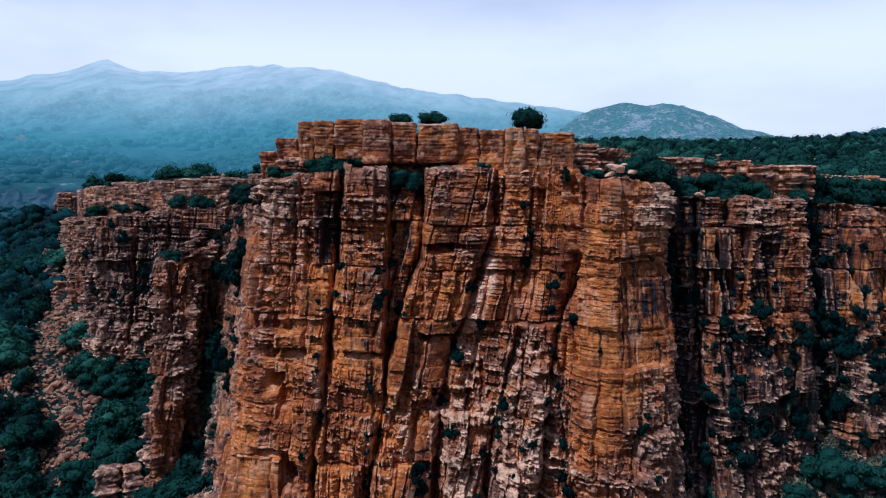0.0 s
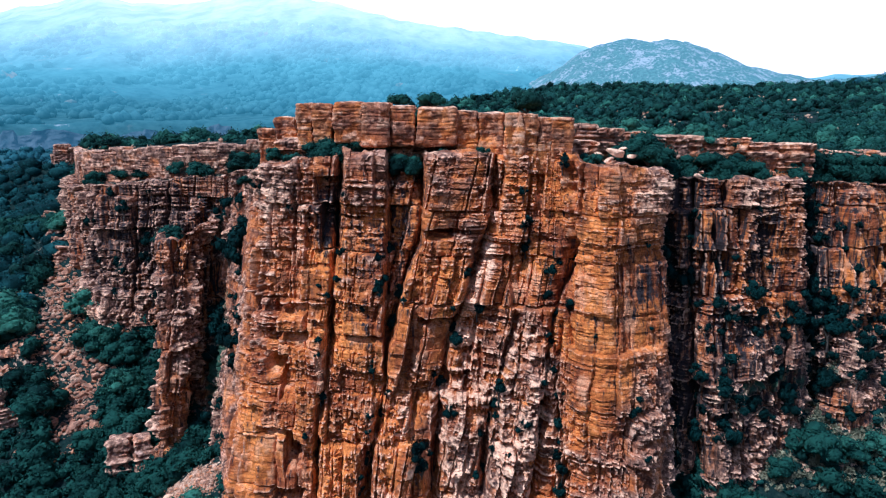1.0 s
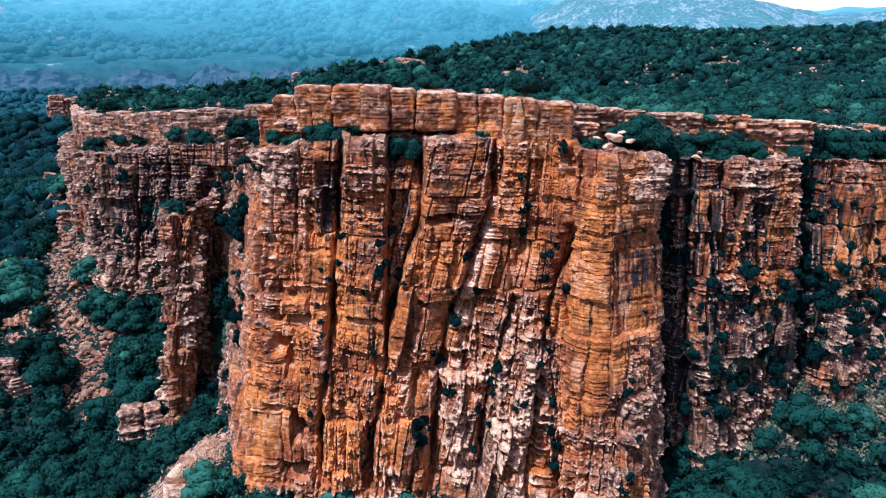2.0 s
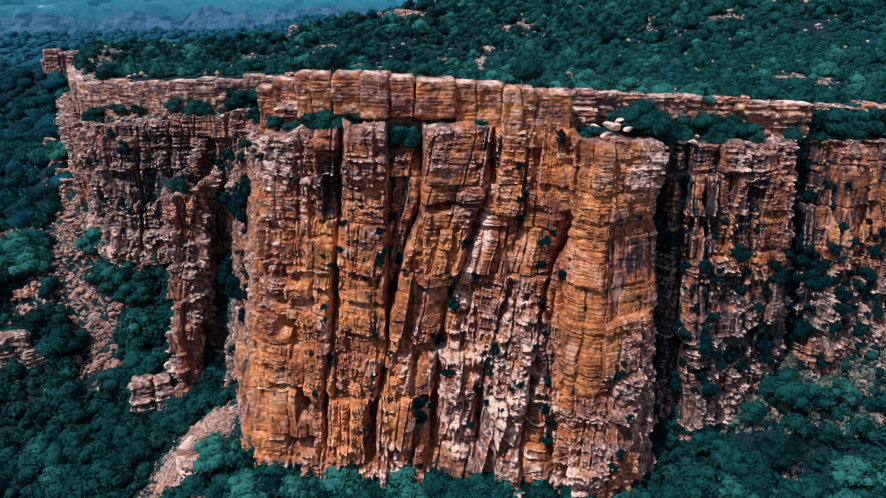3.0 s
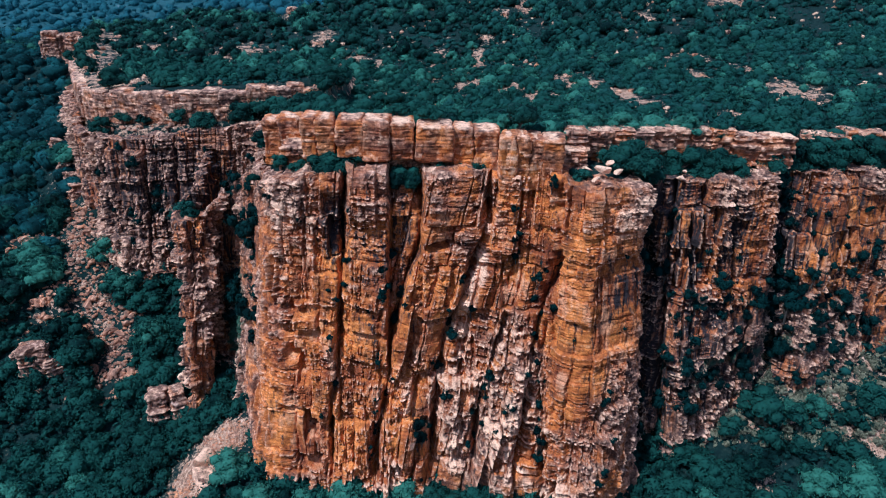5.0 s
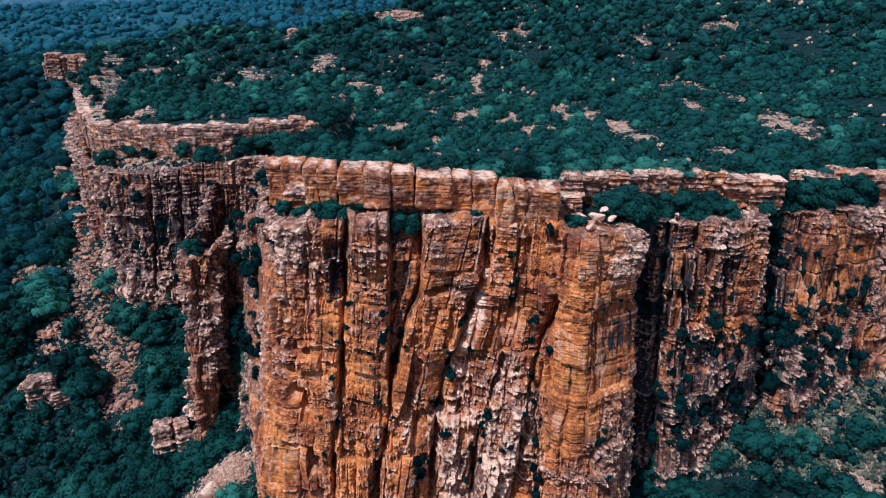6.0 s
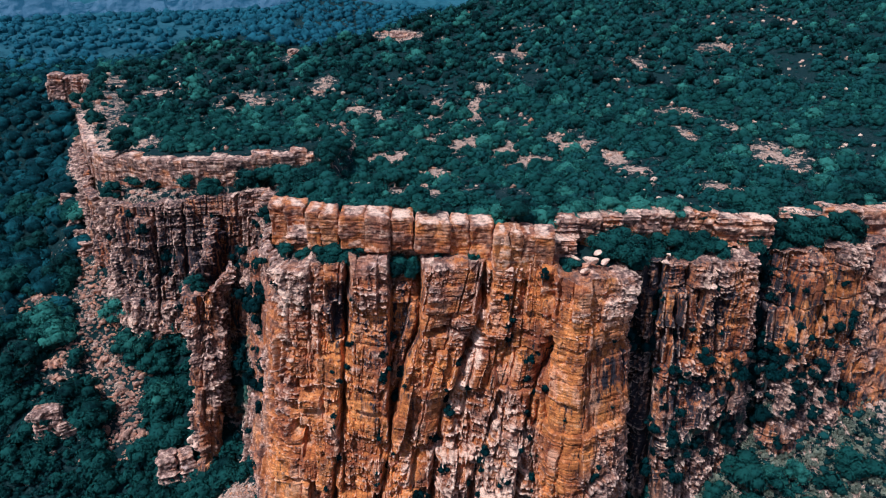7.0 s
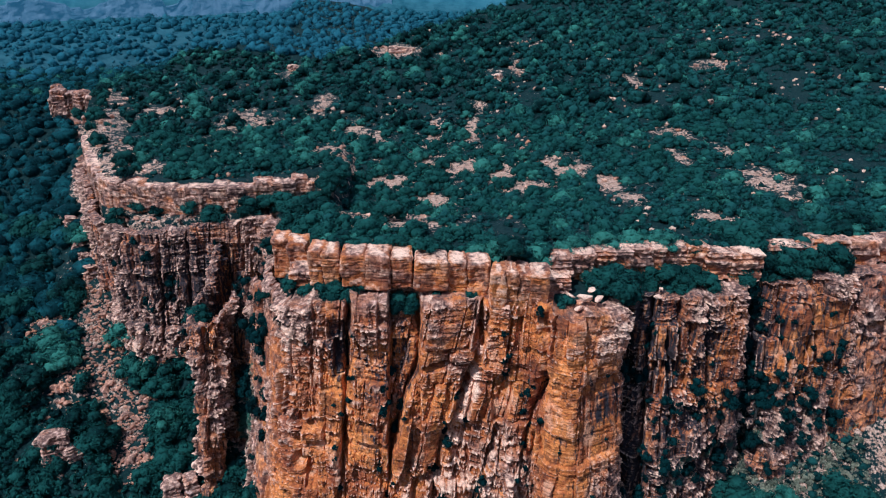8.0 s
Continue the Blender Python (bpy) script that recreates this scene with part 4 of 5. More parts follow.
build_cap()
for k, (x, y, z, w, h) in enumerate(((-119.5, 221, 13, 4.4, 21), (-122.3, 223, 13, 3.6, 18), (-116.2, 222.5, 13, 4.4, 20), (-112.5, 221, 13, 5, 20.5), (-108, 219, 13, 5.5, 20), (-103.5, 205, 14, 4.0, 16), (-100.5, 203, 14, 3.0, 17.5))):
    put_under(block_mesh("pinnacle", w, 3.6, h, 0.4, 700 + k, 0.06, 0.1), cliff).matrix_basis = pose(x, y, z, 0, 0, 20 * k)

# ---- distance ----
def mountain_z(X, Y):
    D, deg = np.hypot(X, Y), np.degrees(np.arctan2(X, Y))
    crest = curve(deg, [(-48, 4), (-38, 4.9), (-32, 5.8), (-28, 7.0), (-25.4, 7.9), (-23, 7.2), (-20, 7.3), (-15, 8.0), (-9, 7.9), (-6, 7.2), (-2, 6.3), (5, 5.6), (9, 4.9), (16, 3.8), (26, 2.2), (48, 3.0)])
    crest = crest + 0.18 * (fbm(deg / 1.2, 0.0, 0.0, 4, 301) - 0.5) * 2
    Z = -30 + 44 * step(330, 545, D) + 17 * step(572, 600, D) + step(480, 1650, D) ** 1.15 * (10 + np.tan(np.radians(crest)) * 1650)
    Z = Z + 45 * (fbm(X / 260, Y / 260, 0.0, 5, 302) - 0.5) * step(480, 900, D) * step(1700, 1300, D) + 9 * (fbm(X / 60, Y / 60, 0.0, 4, 303) - 0.5) * step(350, 700, D)
    return np.where(D > 1650, Z - 0.5 * (D - 1650), Z)


def build_far():
    # the mountain: a long ridge 1.6 km off, its height by bearing
    bear = np.linspace(-48, 48, 220)
    dist = np.concatenate([np.linspace(330, 900, 60), np.linspace(920, 2300, 45)])
    B, D = np.meshgrid(np.radians(bear), dist)
    X, Y = np.sin(B) * D, np.cos(B) * D
    tagged(mesh_object("mountain", np.stack([X, Y, mountain_z(X, Y)], -1).reshape(-1, 3), grid_quads(len(bear), len(dist)), MOUNT, smooth=True), "long wooded mountain ridge with pale blue haze painted in as glow", "mountain", kind="structure")
    # the rocky hill on the right
    b = np.linspace(-4, 46, 220)
    d = np.linspace(520, 1250, 110)
    B, D = np.meshgrid(np.radians(b), d)
    X, Y = np.sin(B) * D, np.cos(B) * D
    deg = np.degrees(B)
    crest = curve(deg, [(-4, -6), (4, 0.5), (8.5, 3.0), (11, 4.6), (14.5, 5.3), (18, 5.2), (20, 4.4), (23, 3.2), (27, 2.2), (31, 2.6), (35, 3.6), (46, 4)])
    Z = -40 + step(540, 900, D) * step(1250, 900, D) * (80 + np.tan(np.radians(crest)) * 900 + 14 * (fbm(X / 40, Y / 40, 0.0, 4, 305) - 0.5)) + 14 * (fbm(X / 90, Y / 90, 0.0, 4, 304) - 0.5) + 7 * np.abs(fbm(X / 16, Y / 16, 0.0, 3, 306) - 0.5)
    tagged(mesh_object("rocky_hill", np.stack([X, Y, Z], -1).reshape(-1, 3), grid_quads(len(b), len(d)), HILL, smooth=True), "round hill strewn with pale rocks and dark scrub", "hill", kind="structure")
    # a line of grey cliffs under the mountain
    q, nrm, s = along([(-420, 385), (-333, 458), (-248, 508), (-194, 532), (-137, 549), (-79, 562), (-30, 572)], 2.0, 20)
    z = np.linspace(0, 1, 26)[:, None]
    top = 27 + 9 * (vnoise(s / 30, 0.0, 0.0, 311) - 0.5) + 5 * (hash01(312, np.floor(s / 9)) - 0.5)
    Zc = 12 + (top - 12) * z
    out = 9 * np.abs(fbm(s / 16, z * 0.8, 0.0, 3, 313) - 0.5) * 2 + 3 * (fbm(s / 5, z * 6, 0.0, 3, 314) - 0.5) - 10 * z
    out = np.concatenate([out, out[-1:] - 25])
    Zc = np.concatenate([Zc, Zc[-1:] - 1])
    co = np.stack([q[:, 0] + nrm[:, 0] * out, q[:, 1] + nrm[:, 1] * out, Zc], -1)
    tagged(mesh_object("distant_cliff", co.reshape(-1, 3), grid_quads(len(s), len(Zc)), FAR_ROCK), "distant line of grey fluted cliffs with blue haze painted in", "cliff", kind="structure")


# the far cliff's haze is a blue glow put into its material
FAR_ROCK, _n, _l, _b, _p = far_material("cliff_haze_glow", (0.022, 0.036, 0.044), (0.075, 0.088, 0.098), (0.14, 0.36, 0.5), 1.2, 0.12)
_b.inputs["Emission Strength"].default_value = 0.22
build_far()


# ---- bushes and trees ----
ICO = None


def ico_mesh(level=2):
    bm = bmesh.new()
    bmesh.ops.create_icosphere(bm, subdivisions=level, radius=1.0)
    v = np.array([p.co for p in bm.verts])
    f = np.array([[p.index for p in t.verts] for t in bm.faces])
    bm.free()
    return v, f


ICO = ico_mesh()


def small_ico():
    bm = bmesh.new()
    bmesh.ops.create_icosphere(bm, subdivisions=1, radius=1.0)
    v = np.array([p.co for p in bm.verts])
    f = np.array([[p.index for p in t.verts] for t in bm.faces])
    bm.free()
    return v, f


SMALL_ICO = small_ico()


def crown_arrays(r, width, height, lobes, leaves, leaf, base):
    """Leafy lobes on a dome: small dark inner masses and many folded leaf sprigs over them."""
    cos, tris, quads, n = [], [], [], 0
    cent = []
    for k in range(lobes):
        a = r.uniform(0, 2 * math.pi)
        rad = math.sqrt(r.random()) * 0.36 * width
        dome = max(0.05, 1 - (rad / (0.42 * width)) ** 2) ** 0.5
        up = base + (height - base) * dome * r.uniform(0.25, 0.82)
        size = width * r.uniform(0.15, 0.26)
        cent.append((math.cos(a) * rad, math.sin(a) * rad, up, size))
    v, f = SMALL_ICO
    for k, (x, y, z, size) in enumerate(cent):
        bump = 0.66 + 0.4 * fbm(v[:, 0] * 2 + k * 5, v[:, 1] * 2, v[:, 2] * 2, 2, 17)
        p = v * bump[:, None] * np.array([size, size, size * 0.72]) * 1.0 + np.array([x, y, z])
        p[:, 2] = np.maximum(p[:, 2], base * 0.6)
        cos.append(p)
        tris.append(f + n)
        n += len(p)
    rs = np.random.RandomState(r.randrange(10 ** 6))
    which = rs.randint(0, lobes, leaves)
    c = np.array(cent)[which]
    d = rs.normal(size=(leaves, 3))
    d[:, 2] = np.abs(d[:, 2]) * 0.9 - 0.25
    d /= np.linalg.norm(d, axis=1, keepdims=True)
    pos = c[:, :3] + d * c[:, 3:4] * np.array([1, 1, 0.75]) * rs.uniform(0.7, 1.25, (leaves, 1))
    nrm = d + np.array([0, 0, 0.3]) + 0.22 * rs.normal(size=(leaves, 3))
    nrm /= np.linalg.norm(nrm, axis=1, keepdims=True)
    t = np.cross(nrm, rs.normal(size=(leaves, 3)))
    t /= np.linalg.norm(t, axis=1, keepdims=True)
    b = np.cross(nrm, t)
    ln = leaf * rs.uniform(0.6, 1.3, (leaves, 1))
    corners = np.stack([pos - t * ln, pos + b * ln * 0.45 + nrm * ln * 0.2, pos + t * ln, pos - b * ln * 0.45 + nrm * ln * 0.2], 1)
    cos.append(corners.reshape(-1, 3))
    quads = np.arange(leaves * 4).reshape(-1, 4) + n
    return np.concatenate(cos), np.concatenate(tris), quads


def limb(bm, a, b, ra, rb, sides=6):
    a, b = Vector(a), Vector(b)
    q = (b - a).to_track_quat("Z", "Y")
    ring = []
    for p, rr in ((a, ra), (b, rb)):
        ring.append([bm.verts.new(p + q @ Vector((math.cos(2 * math.pi * k / sides) * rr, math.sin(2 * math.pi * k / sides) * rr, 0))) for k in range(sides)])
    for k in range(sides):
        bm.faces.new((ring[0][k], ring[0][(k + 1) % sides], ring[1][(k + 1) % sides], ring[1][k]))


def trunk_mesh(r, width, height, base):
    bm = bmesh.new()
    fork = (r.uniform(-0.1, 0.1) * width, r.uniform(-0.1, 0.1) * width, base * 0.7)
    limb(bm, (0, 0, -0.6), fork, 0.035 * width + 0.05, 0.028 * width + 0.03)
    for k in range(5):
        a = k * 1.26 + r.uniform(-0.4, 0.4)
        tip = (math.cos(a) * 0.3 * width, math.sin(a) * 0.3 * width, base + (height - base) * 0.5)
        limb(bm, fork, tip, 0.022 * width + 0.02, 0.012)
    me = bpy.data.meshes.new("trunk")
    bm.to_mesh(me)
    bm.free()
    me.materials.append(BARK)
    return me


def make_bush(name, seed, width, height, lobes, leaves, leaf, base, label, category, material):
    r = random.Random(seed)
    root = tagged(new(name), label, category)
    co, tris, quads = crown_arrays(r, width, height, lobes, leaves, leaf, base)
    put_under(mesh_object("crown", co, quads, material, tris=tris), root)
    put_under(new("trunk", trunk_mesh(r, width, height, base)), root)
    return root


def on_ground(x, y):
    return float(ground_z(np.array([float(x)]), np.array([float(y)]))[0])


rng = random.Random(42)
BUSHES = [make_bush("bush", 10 + k, 4.6, 3.2, 16, 1000, 0.175, 0.25, "dense dark green bush growing on the rocky slope", "bush", LEAF if k else LEAF_PALE) for k in range(5)]
placed_first = set()


def place(kinds, x, y, z, size, flat=1.0, group=""):
    k = rng.randrange(len(kinds))
    m = pose(x, y, z, 0, 0, rng.uniform(0, 360)) @ Matrix.Diagonal((size, size, size * flat, 1))
    if kinds[k].name not in placed_first:
        placed_first.add(kinds[k].name)
        kinds[k].matrix_basis = m
        ob = kinds[k]
    else:
        ob = copy_thing(kinds[k], Matrix.Identity(4))
        ob.matrix_basis = m
    if group:
        ob["group"] = group
    return ob


# trees standing on the rim
for x, y, w, seed, lab in ((9.4, 80.9, 5.4, 70, "dark round-topped tree on the cliff rim"), (-1.2, 81.2, 3.6, 71, "small dark bushy tree on the cliff rim"), (-5.0, 82.6, 2.8, 72, "small leafy tree behind the cliff rim")):
    tree = make_bush("tree", seed, w, 0.62 * w, 14, 950, 0.17, 0.22 * w, lab, "tree", LEAF)
    tree.matrix_basis = pose(x, y, float(curve(x, CAP_TOP)) - 0.5)

for x, y, w, seed in ((-57.5, 124.5, 4.2, 73), (-60.5, 128.5, 3.4, 74), (-53, 122, 3.0, 75), (-45.5, 121, 4.4, 76), (-41.5, 120, 3.8, 77), (-35, 119.5, 3.4, 78), (-64, 135, 3.6, 79)):
    tree = make_bush("tree", seed, w, 0.7 * w, 11, 600, 0.2, 0.2 * w, "dark leafy tree on the rim of the cliff's far wing", "tree", LEAF)
    tree.matrix_basis = pose(x, y, on_ground(x, y) - 0.2)

for x, y, w, seed in ((-113, 219, 5.0, 81), (-117, 226, 5.4, 82), (-124, 230, 5.6, 83), (-131, 219, 5.0, 84), (-123.4, 218, 4.4, 85), (-110, 212, 4.6, 86)):
    tree = make_bush("tree", seed, w, 0.8 * w, 11, 500, 0.28, 0.2 * w, "dark leafy tree among the far rock pinnacles", "tree", LEAF)
    tree.matrix_basis = pose(x, y, on_ground(x, y) - 0.2)

# bushes on the ledges
LEDGE_FRONT = [(-5.0, 78.4, 0.7), (-3.5, 78.4, 0.7), (-4.2, 79.0, 0.85), (2.6, 78.0, 0.4), (4.6, 78.0, 0.45), (0.2, 78.0, 0.35), (-14.2, 80, 1), (-12.2, 79.2, 1.2), (-10.4, 79.4, 0.8), (-17.4, 81, 0.6), (-19.6, 82, 0.6), (-7, 79.8, 0.5), (3.4, 79.6, 0.5), (8.8, 78.6, 0.5), (12, 79.2, 0.5), (5.6, 79.8, 0.5), (16.4, 77.6, 0.6)]
LEDGE_RIGHT = [(22.6, 81.5, 1.1), (25, 83.4, 1.3), (23.4, 80.6, 0.9), (21.6, 83, 1), (26.6, 84.6, 1), (28.2, 86, 0.9), (27.2, 86.5, 1.2)]
LEDGE_RIGHT += [(x, float(curve(x, WALL_LINE)) + 2.6 + 0.7 * math.sin(5 * x), 0.9 + 0.25 * math.sin(3 * x)) for x in (30.5, 33.2, 35.0, 36.6, 38.4, 44.6, 45.6, 46.4, 47.4, 48.6, 50.0, 51.6, 53.2, 55.0, 57.0, 59.2, 61.5, 64.0)]
LEDGE_RIGHT += [(x, float(curve(x, WALL_LINE)) + 3.8, 1.15 + 0.4 * (x > 44)) for x in (32.0, 34.4, 37.2, 45.2, 47.0, 49.2, 52.4, 54.4, 56.2, 58.0, 60.4, 62.8)]
LEDGE_WING = [(-40.6, 117.2, 1.2), (-33.6, 119.0, 1.5), (-31.8, 119.2, 1.2), (-60.3, 121, 1.0), (-24, 111, 1.3), (-23.5, 105, 1.3), (-21.5, 114, 1.2), (-22.5, 99, 1.2), (-20, 106, 1.3), (-19, 99, 1.2), (-19.6, 92, 1), (-21.8, 95, 1), (-17.6, 102, 1.3), (-17.2, 94, 1.2), (-17.6, 111, 1.3), (-17.8, 118, 1.3), (-26, 116, 1.2), (-28, 118.5, 1.2), (-26, 100, 1), (-24, 84.6, 0.5)]
for x, y, size in LEDGE_FRONT + LEDGE_RIGHT + [(24.2, 81.6, 1.6), (26.0, 83.2, 1.5)] + LEDGE_WING:
    place(BUSHES[1:], x, y, max(on_ground(x, y), float(curve(x, WALL_TOP)) - 0.9), size * rng.uniform(0.9, 1.1), group="ledge bushes")
place(BUSHES, -36.8, 93.2, 26.5, 1.1, group="ledge bushes")

# bushes along the foot of the wall, on the left slope and on the right apron
FOOT = [(x + rng.uniform(-1.2, 1.2), 66.0 + rng.uniform(-1.5, 1.8), rng.uniform(0.8, 1.35)) for x in np.arange(-26, 36, 2.9)]
FOOT += [(x + rng.uniform(-1.5, 1.5), 61.5 + rng.uniform(-2, 2), rng.uniform(0.9, 1.5)) for x in np.arange(-40, 58, 3.9)]
FOOT += [(rng.uniform(36, 62), rng.uniform(64, 73), rng.uniform(0.9, 1.5)) for k in range(20)]
FOOT += [(rng.uniform(-62, -28), rng.uniform(64, 84), rng.uniform(0.8, 1.6)) for k in range(30)]
FOOT += [(x + rng.uniform(-1, 1), 67.4 + rng.uniform(-0.4, 0.6), rng.uniform(0.6, 0.9)) for x in np.arange(-18, 24, 2.3)]
FOOT += [(-42.6, 80.6, 1.3), (-39.6, 81.4, 1.2), (-45, 82, 1.2), (-36.6, 82.6, 1.1), (45.3, 78.4, 1.5), (49, 77.5, 1.2), (40.6, 76.4, 0.9), (33, 73.6, 1.0), (53, 78.5, 1.0), (-58.5, 110.5, 1.6), (-54.6, 104, 1.5), (-72.5, 120, 1.7), (-70, 108, 2.0), (-67.5, 105.5, 1.5), (-57, 92.5, 1.8), (-60.5, 95.5, 1.6), (-48, 88, 1.3), (-72, 101, 1.8), (-47, 96, 1.4), (-44, 90, 1.5), (-49, 101, 1.3), (-64, 93, 1.5)]
FOOT += [(rng.uniform(-112, -72), rng.uniform(96, 165), rng.uniform(1.0, 1.9)) for k in range(20)]
OPEN = [(-33, 74, 5.5), (-29.5, 76.5, 4.5), (-38, 69, 4), (60.5, 75, 3), (44, 71, 1.5)] + [(x, y, r + 0.6) for x, y, r in SCREE]
for x, y, size in FOOT:
    if any(math.hypot(x - a, y - b) < c for a, b, c in OPEN):
        continue
    if y < float(curve(x, WALL_LINE)) - 1:
        place(BUSHES, x, y, on_ground(x, y) - 0.2, size, group="bushes below the cliff")

# shrubs rooted in cracks and on small ledges of the wall: x, z, size
SHRUBS = [make_bush("shrub", 30 + k, 2.3, 1.5, 7, 260, 0.15, 0.1, "small dark shrub rooted in a crack of the cliff", "shrub", LEAF_DARK) for k in range(4)]
ROOTED = [(-21.8, 36.4, 0.7), (-20.3, 36, 0.8), (-24, 30, 1.1), (-25, 27, 1.2), (-25.6, 24, 1.2), (-24.6, 21, 1), (-26, 18, 1.2), (-25, 14, 1.1), (-26.4, 10, 1.3), (12.6, 29.3, 0.7), (11.8, 27.2, 0.9), (11.2, 25, 0.8), (14, 24.2, 0.9), (3.8, 23.2, 0.9), (1.4, 20, 0.8), (-3.2, 39, 0.8), (-4.8, 24.5, 0.9), (-5.6, 21.5, 0.9), (-7.6, 17.2, 0.9), (-8.3, 6.6, 1.1), (-2.7, 8.4, 1.1), (-2.4, 6.4, 1)]
ROOTED += [(0.9, 12.3, 0.8), (8.7, 11.6, 0.8), (6.2, 15.2, 0.9), (13.3, 10.8, 1), (29.5, 32, 1), (29.2, 29.5, 0.9), (46.4, 32, 1.3), (46.2, 29, 1.2), (46.6, 26, 1.2), (45.8, 22, 1.2), (46.4, 18, 1.2), (43, 19, 1.1), (33, 10.2, 1.5), (31.8, 9.6, 1.3), (39.6, 13, 1.2), (26.6, 22, 1), (26.4, 16, 1.1), (26.2, 11, 1.2), (24.6, 6, 1.1), (-12.6, 18, 0.7), (10.6, 16, 0.7), (-13.2, 13.2, 0.7)]
ROOTED += [(rng.uniform(28, 64), rng.uniform(6, 24), rng.uniform(0.6, 1.5)) for k in range(75)]
ROOTED += [(rng.uniform(45.4, 49.2), rng.uniform(8, 35), rng.uniform(0.9, 1.7)) for k in range(34)]
ROOTED += [(rng.uniform(-60, -40), rng.uniform(14, 32), rng.uniform(0.6, 1.3)) for k in range(26)]
ROOTED += [(rng.uniform(-30.5, -23.0), rng.uniform(4, 33), rng.uniform(0.9, 1.8)) for k in range(64)]
ROOTED += [(rng.uniform(24.6, 27.4), rng.uniform(4, 35), rng.uniform(0.6, 1.4)) for k in range(24)]
ROOTED += [(rng.uniform(-18, 24), rng.uniform(3, 38), rng.uniform(0.25, 0.45)) for k in range(12)]
for pts, half, deep in CRACKS[:16]:
    for k in range(7):
        z = rng.uniform(pts[-1][1], pts[0][1] - 4)
        ROOTED.append((float(np.interp(z, [p[1] for p in pts][::-1], [p[0] for p in pts][::-1])) + rng.uniform(-0.3, 0.3), z, rng.uniform(0.35, 0.8)))
WALL_POINTS = [np.concatenate(a) for a in zip(*SURFACES)]
for x, z, size in ROOTED:
    xb, sx, sy, sz, so = WALL_POINTS
    near = np.flatnonzero((np.abs(xb - x) < 0.7) & (np.abs(sz - z) < 0.9))
    if len(near):
        i = near[np.argmax(so[near] + 0.4 * (sz[near] - z))] if size < 0.6 else near[np.argmin(np.abs(xb[near] - x) + np.abs(sz[near] - z))]
        place(SHRUBS, float(sx[i]), float(sy[i]) + 0.1, float(sz[i]) - 0.3, size, 1.5, group="shrubs on the cliff face")

# light green bushes close behind the rim
for x, y, size in ((-13.4, 84.0, 0.9), (-11.0, 84.6, 0.7), (-7.5, 83.8, 0.8), (-5.0, 84.4, 0.9), (-2.6, 85.4, 0.8), (0.4, 83.6, 1.0), (2.6, 84.2, 0.8), (5.4, 84.0, 0.9), (8.2, 84.6, 1.1), (11.6, 84.0, 0.9), (14.0, 84.8, 1.0), (17.5, 86.6, 0.9), (20.0, 88.6, 1.1), (24, 90, 1.2), (29, 91.4, 1.0), (33, 91.6, 1.2), (38, 92, 0.9), (43, 91.4, 1.1), (49, 92.4, 1.2), (55, 93, 1.2)):
    place(BUSHES[:2], x, y, on_ground(x, y) - 0.2, size, group="bushes on the plateau")

# the nearest bushes on the shelf behind the rim
count = 0
while count < 78:
    x = rng.uniform(-62, 74)
    y = float(curve(x, CAP_LINE)) + 4 + 60 * rng.random() ** 1.4
    if y < float(curve(x, CAP_LINE)) + 3 or float(bare_at(x, y)) > 0.3 and rng.random() < 0.85:
        continue
    place(BUSHES, x, y, on_ground(x, y) - 0.15, rng.choice((0.4, 0.55, 0.7, 0.85, 1.0, 1.25)), 0.85, "bushes on the plateau")
    count += 1


# scrub too thick to count: low clumps over the shelf, the slopes and the far side
def spaced(X, Y, S, gap):
    """Which of the crowns stand clear of those chosen before them."""
    chosen = np.zeros(len(X), bool)
    cx, cy, cs, n = np.zeros(len(X)), np.zeros(len(X)), np.zeros(len(X)), 0
    for i in range(len(X)):
        if not n or np.all((cx[:n] - X[i]) ** 2 + (cy[:n] - Y[i]) ** 2 > (gap * (cs[:n] + S[i])) ** 2):
            cx[n], cy[n], cs[n], chosen[i] = X[i], Y[i], S[i], True
            n += 1
    return chosen


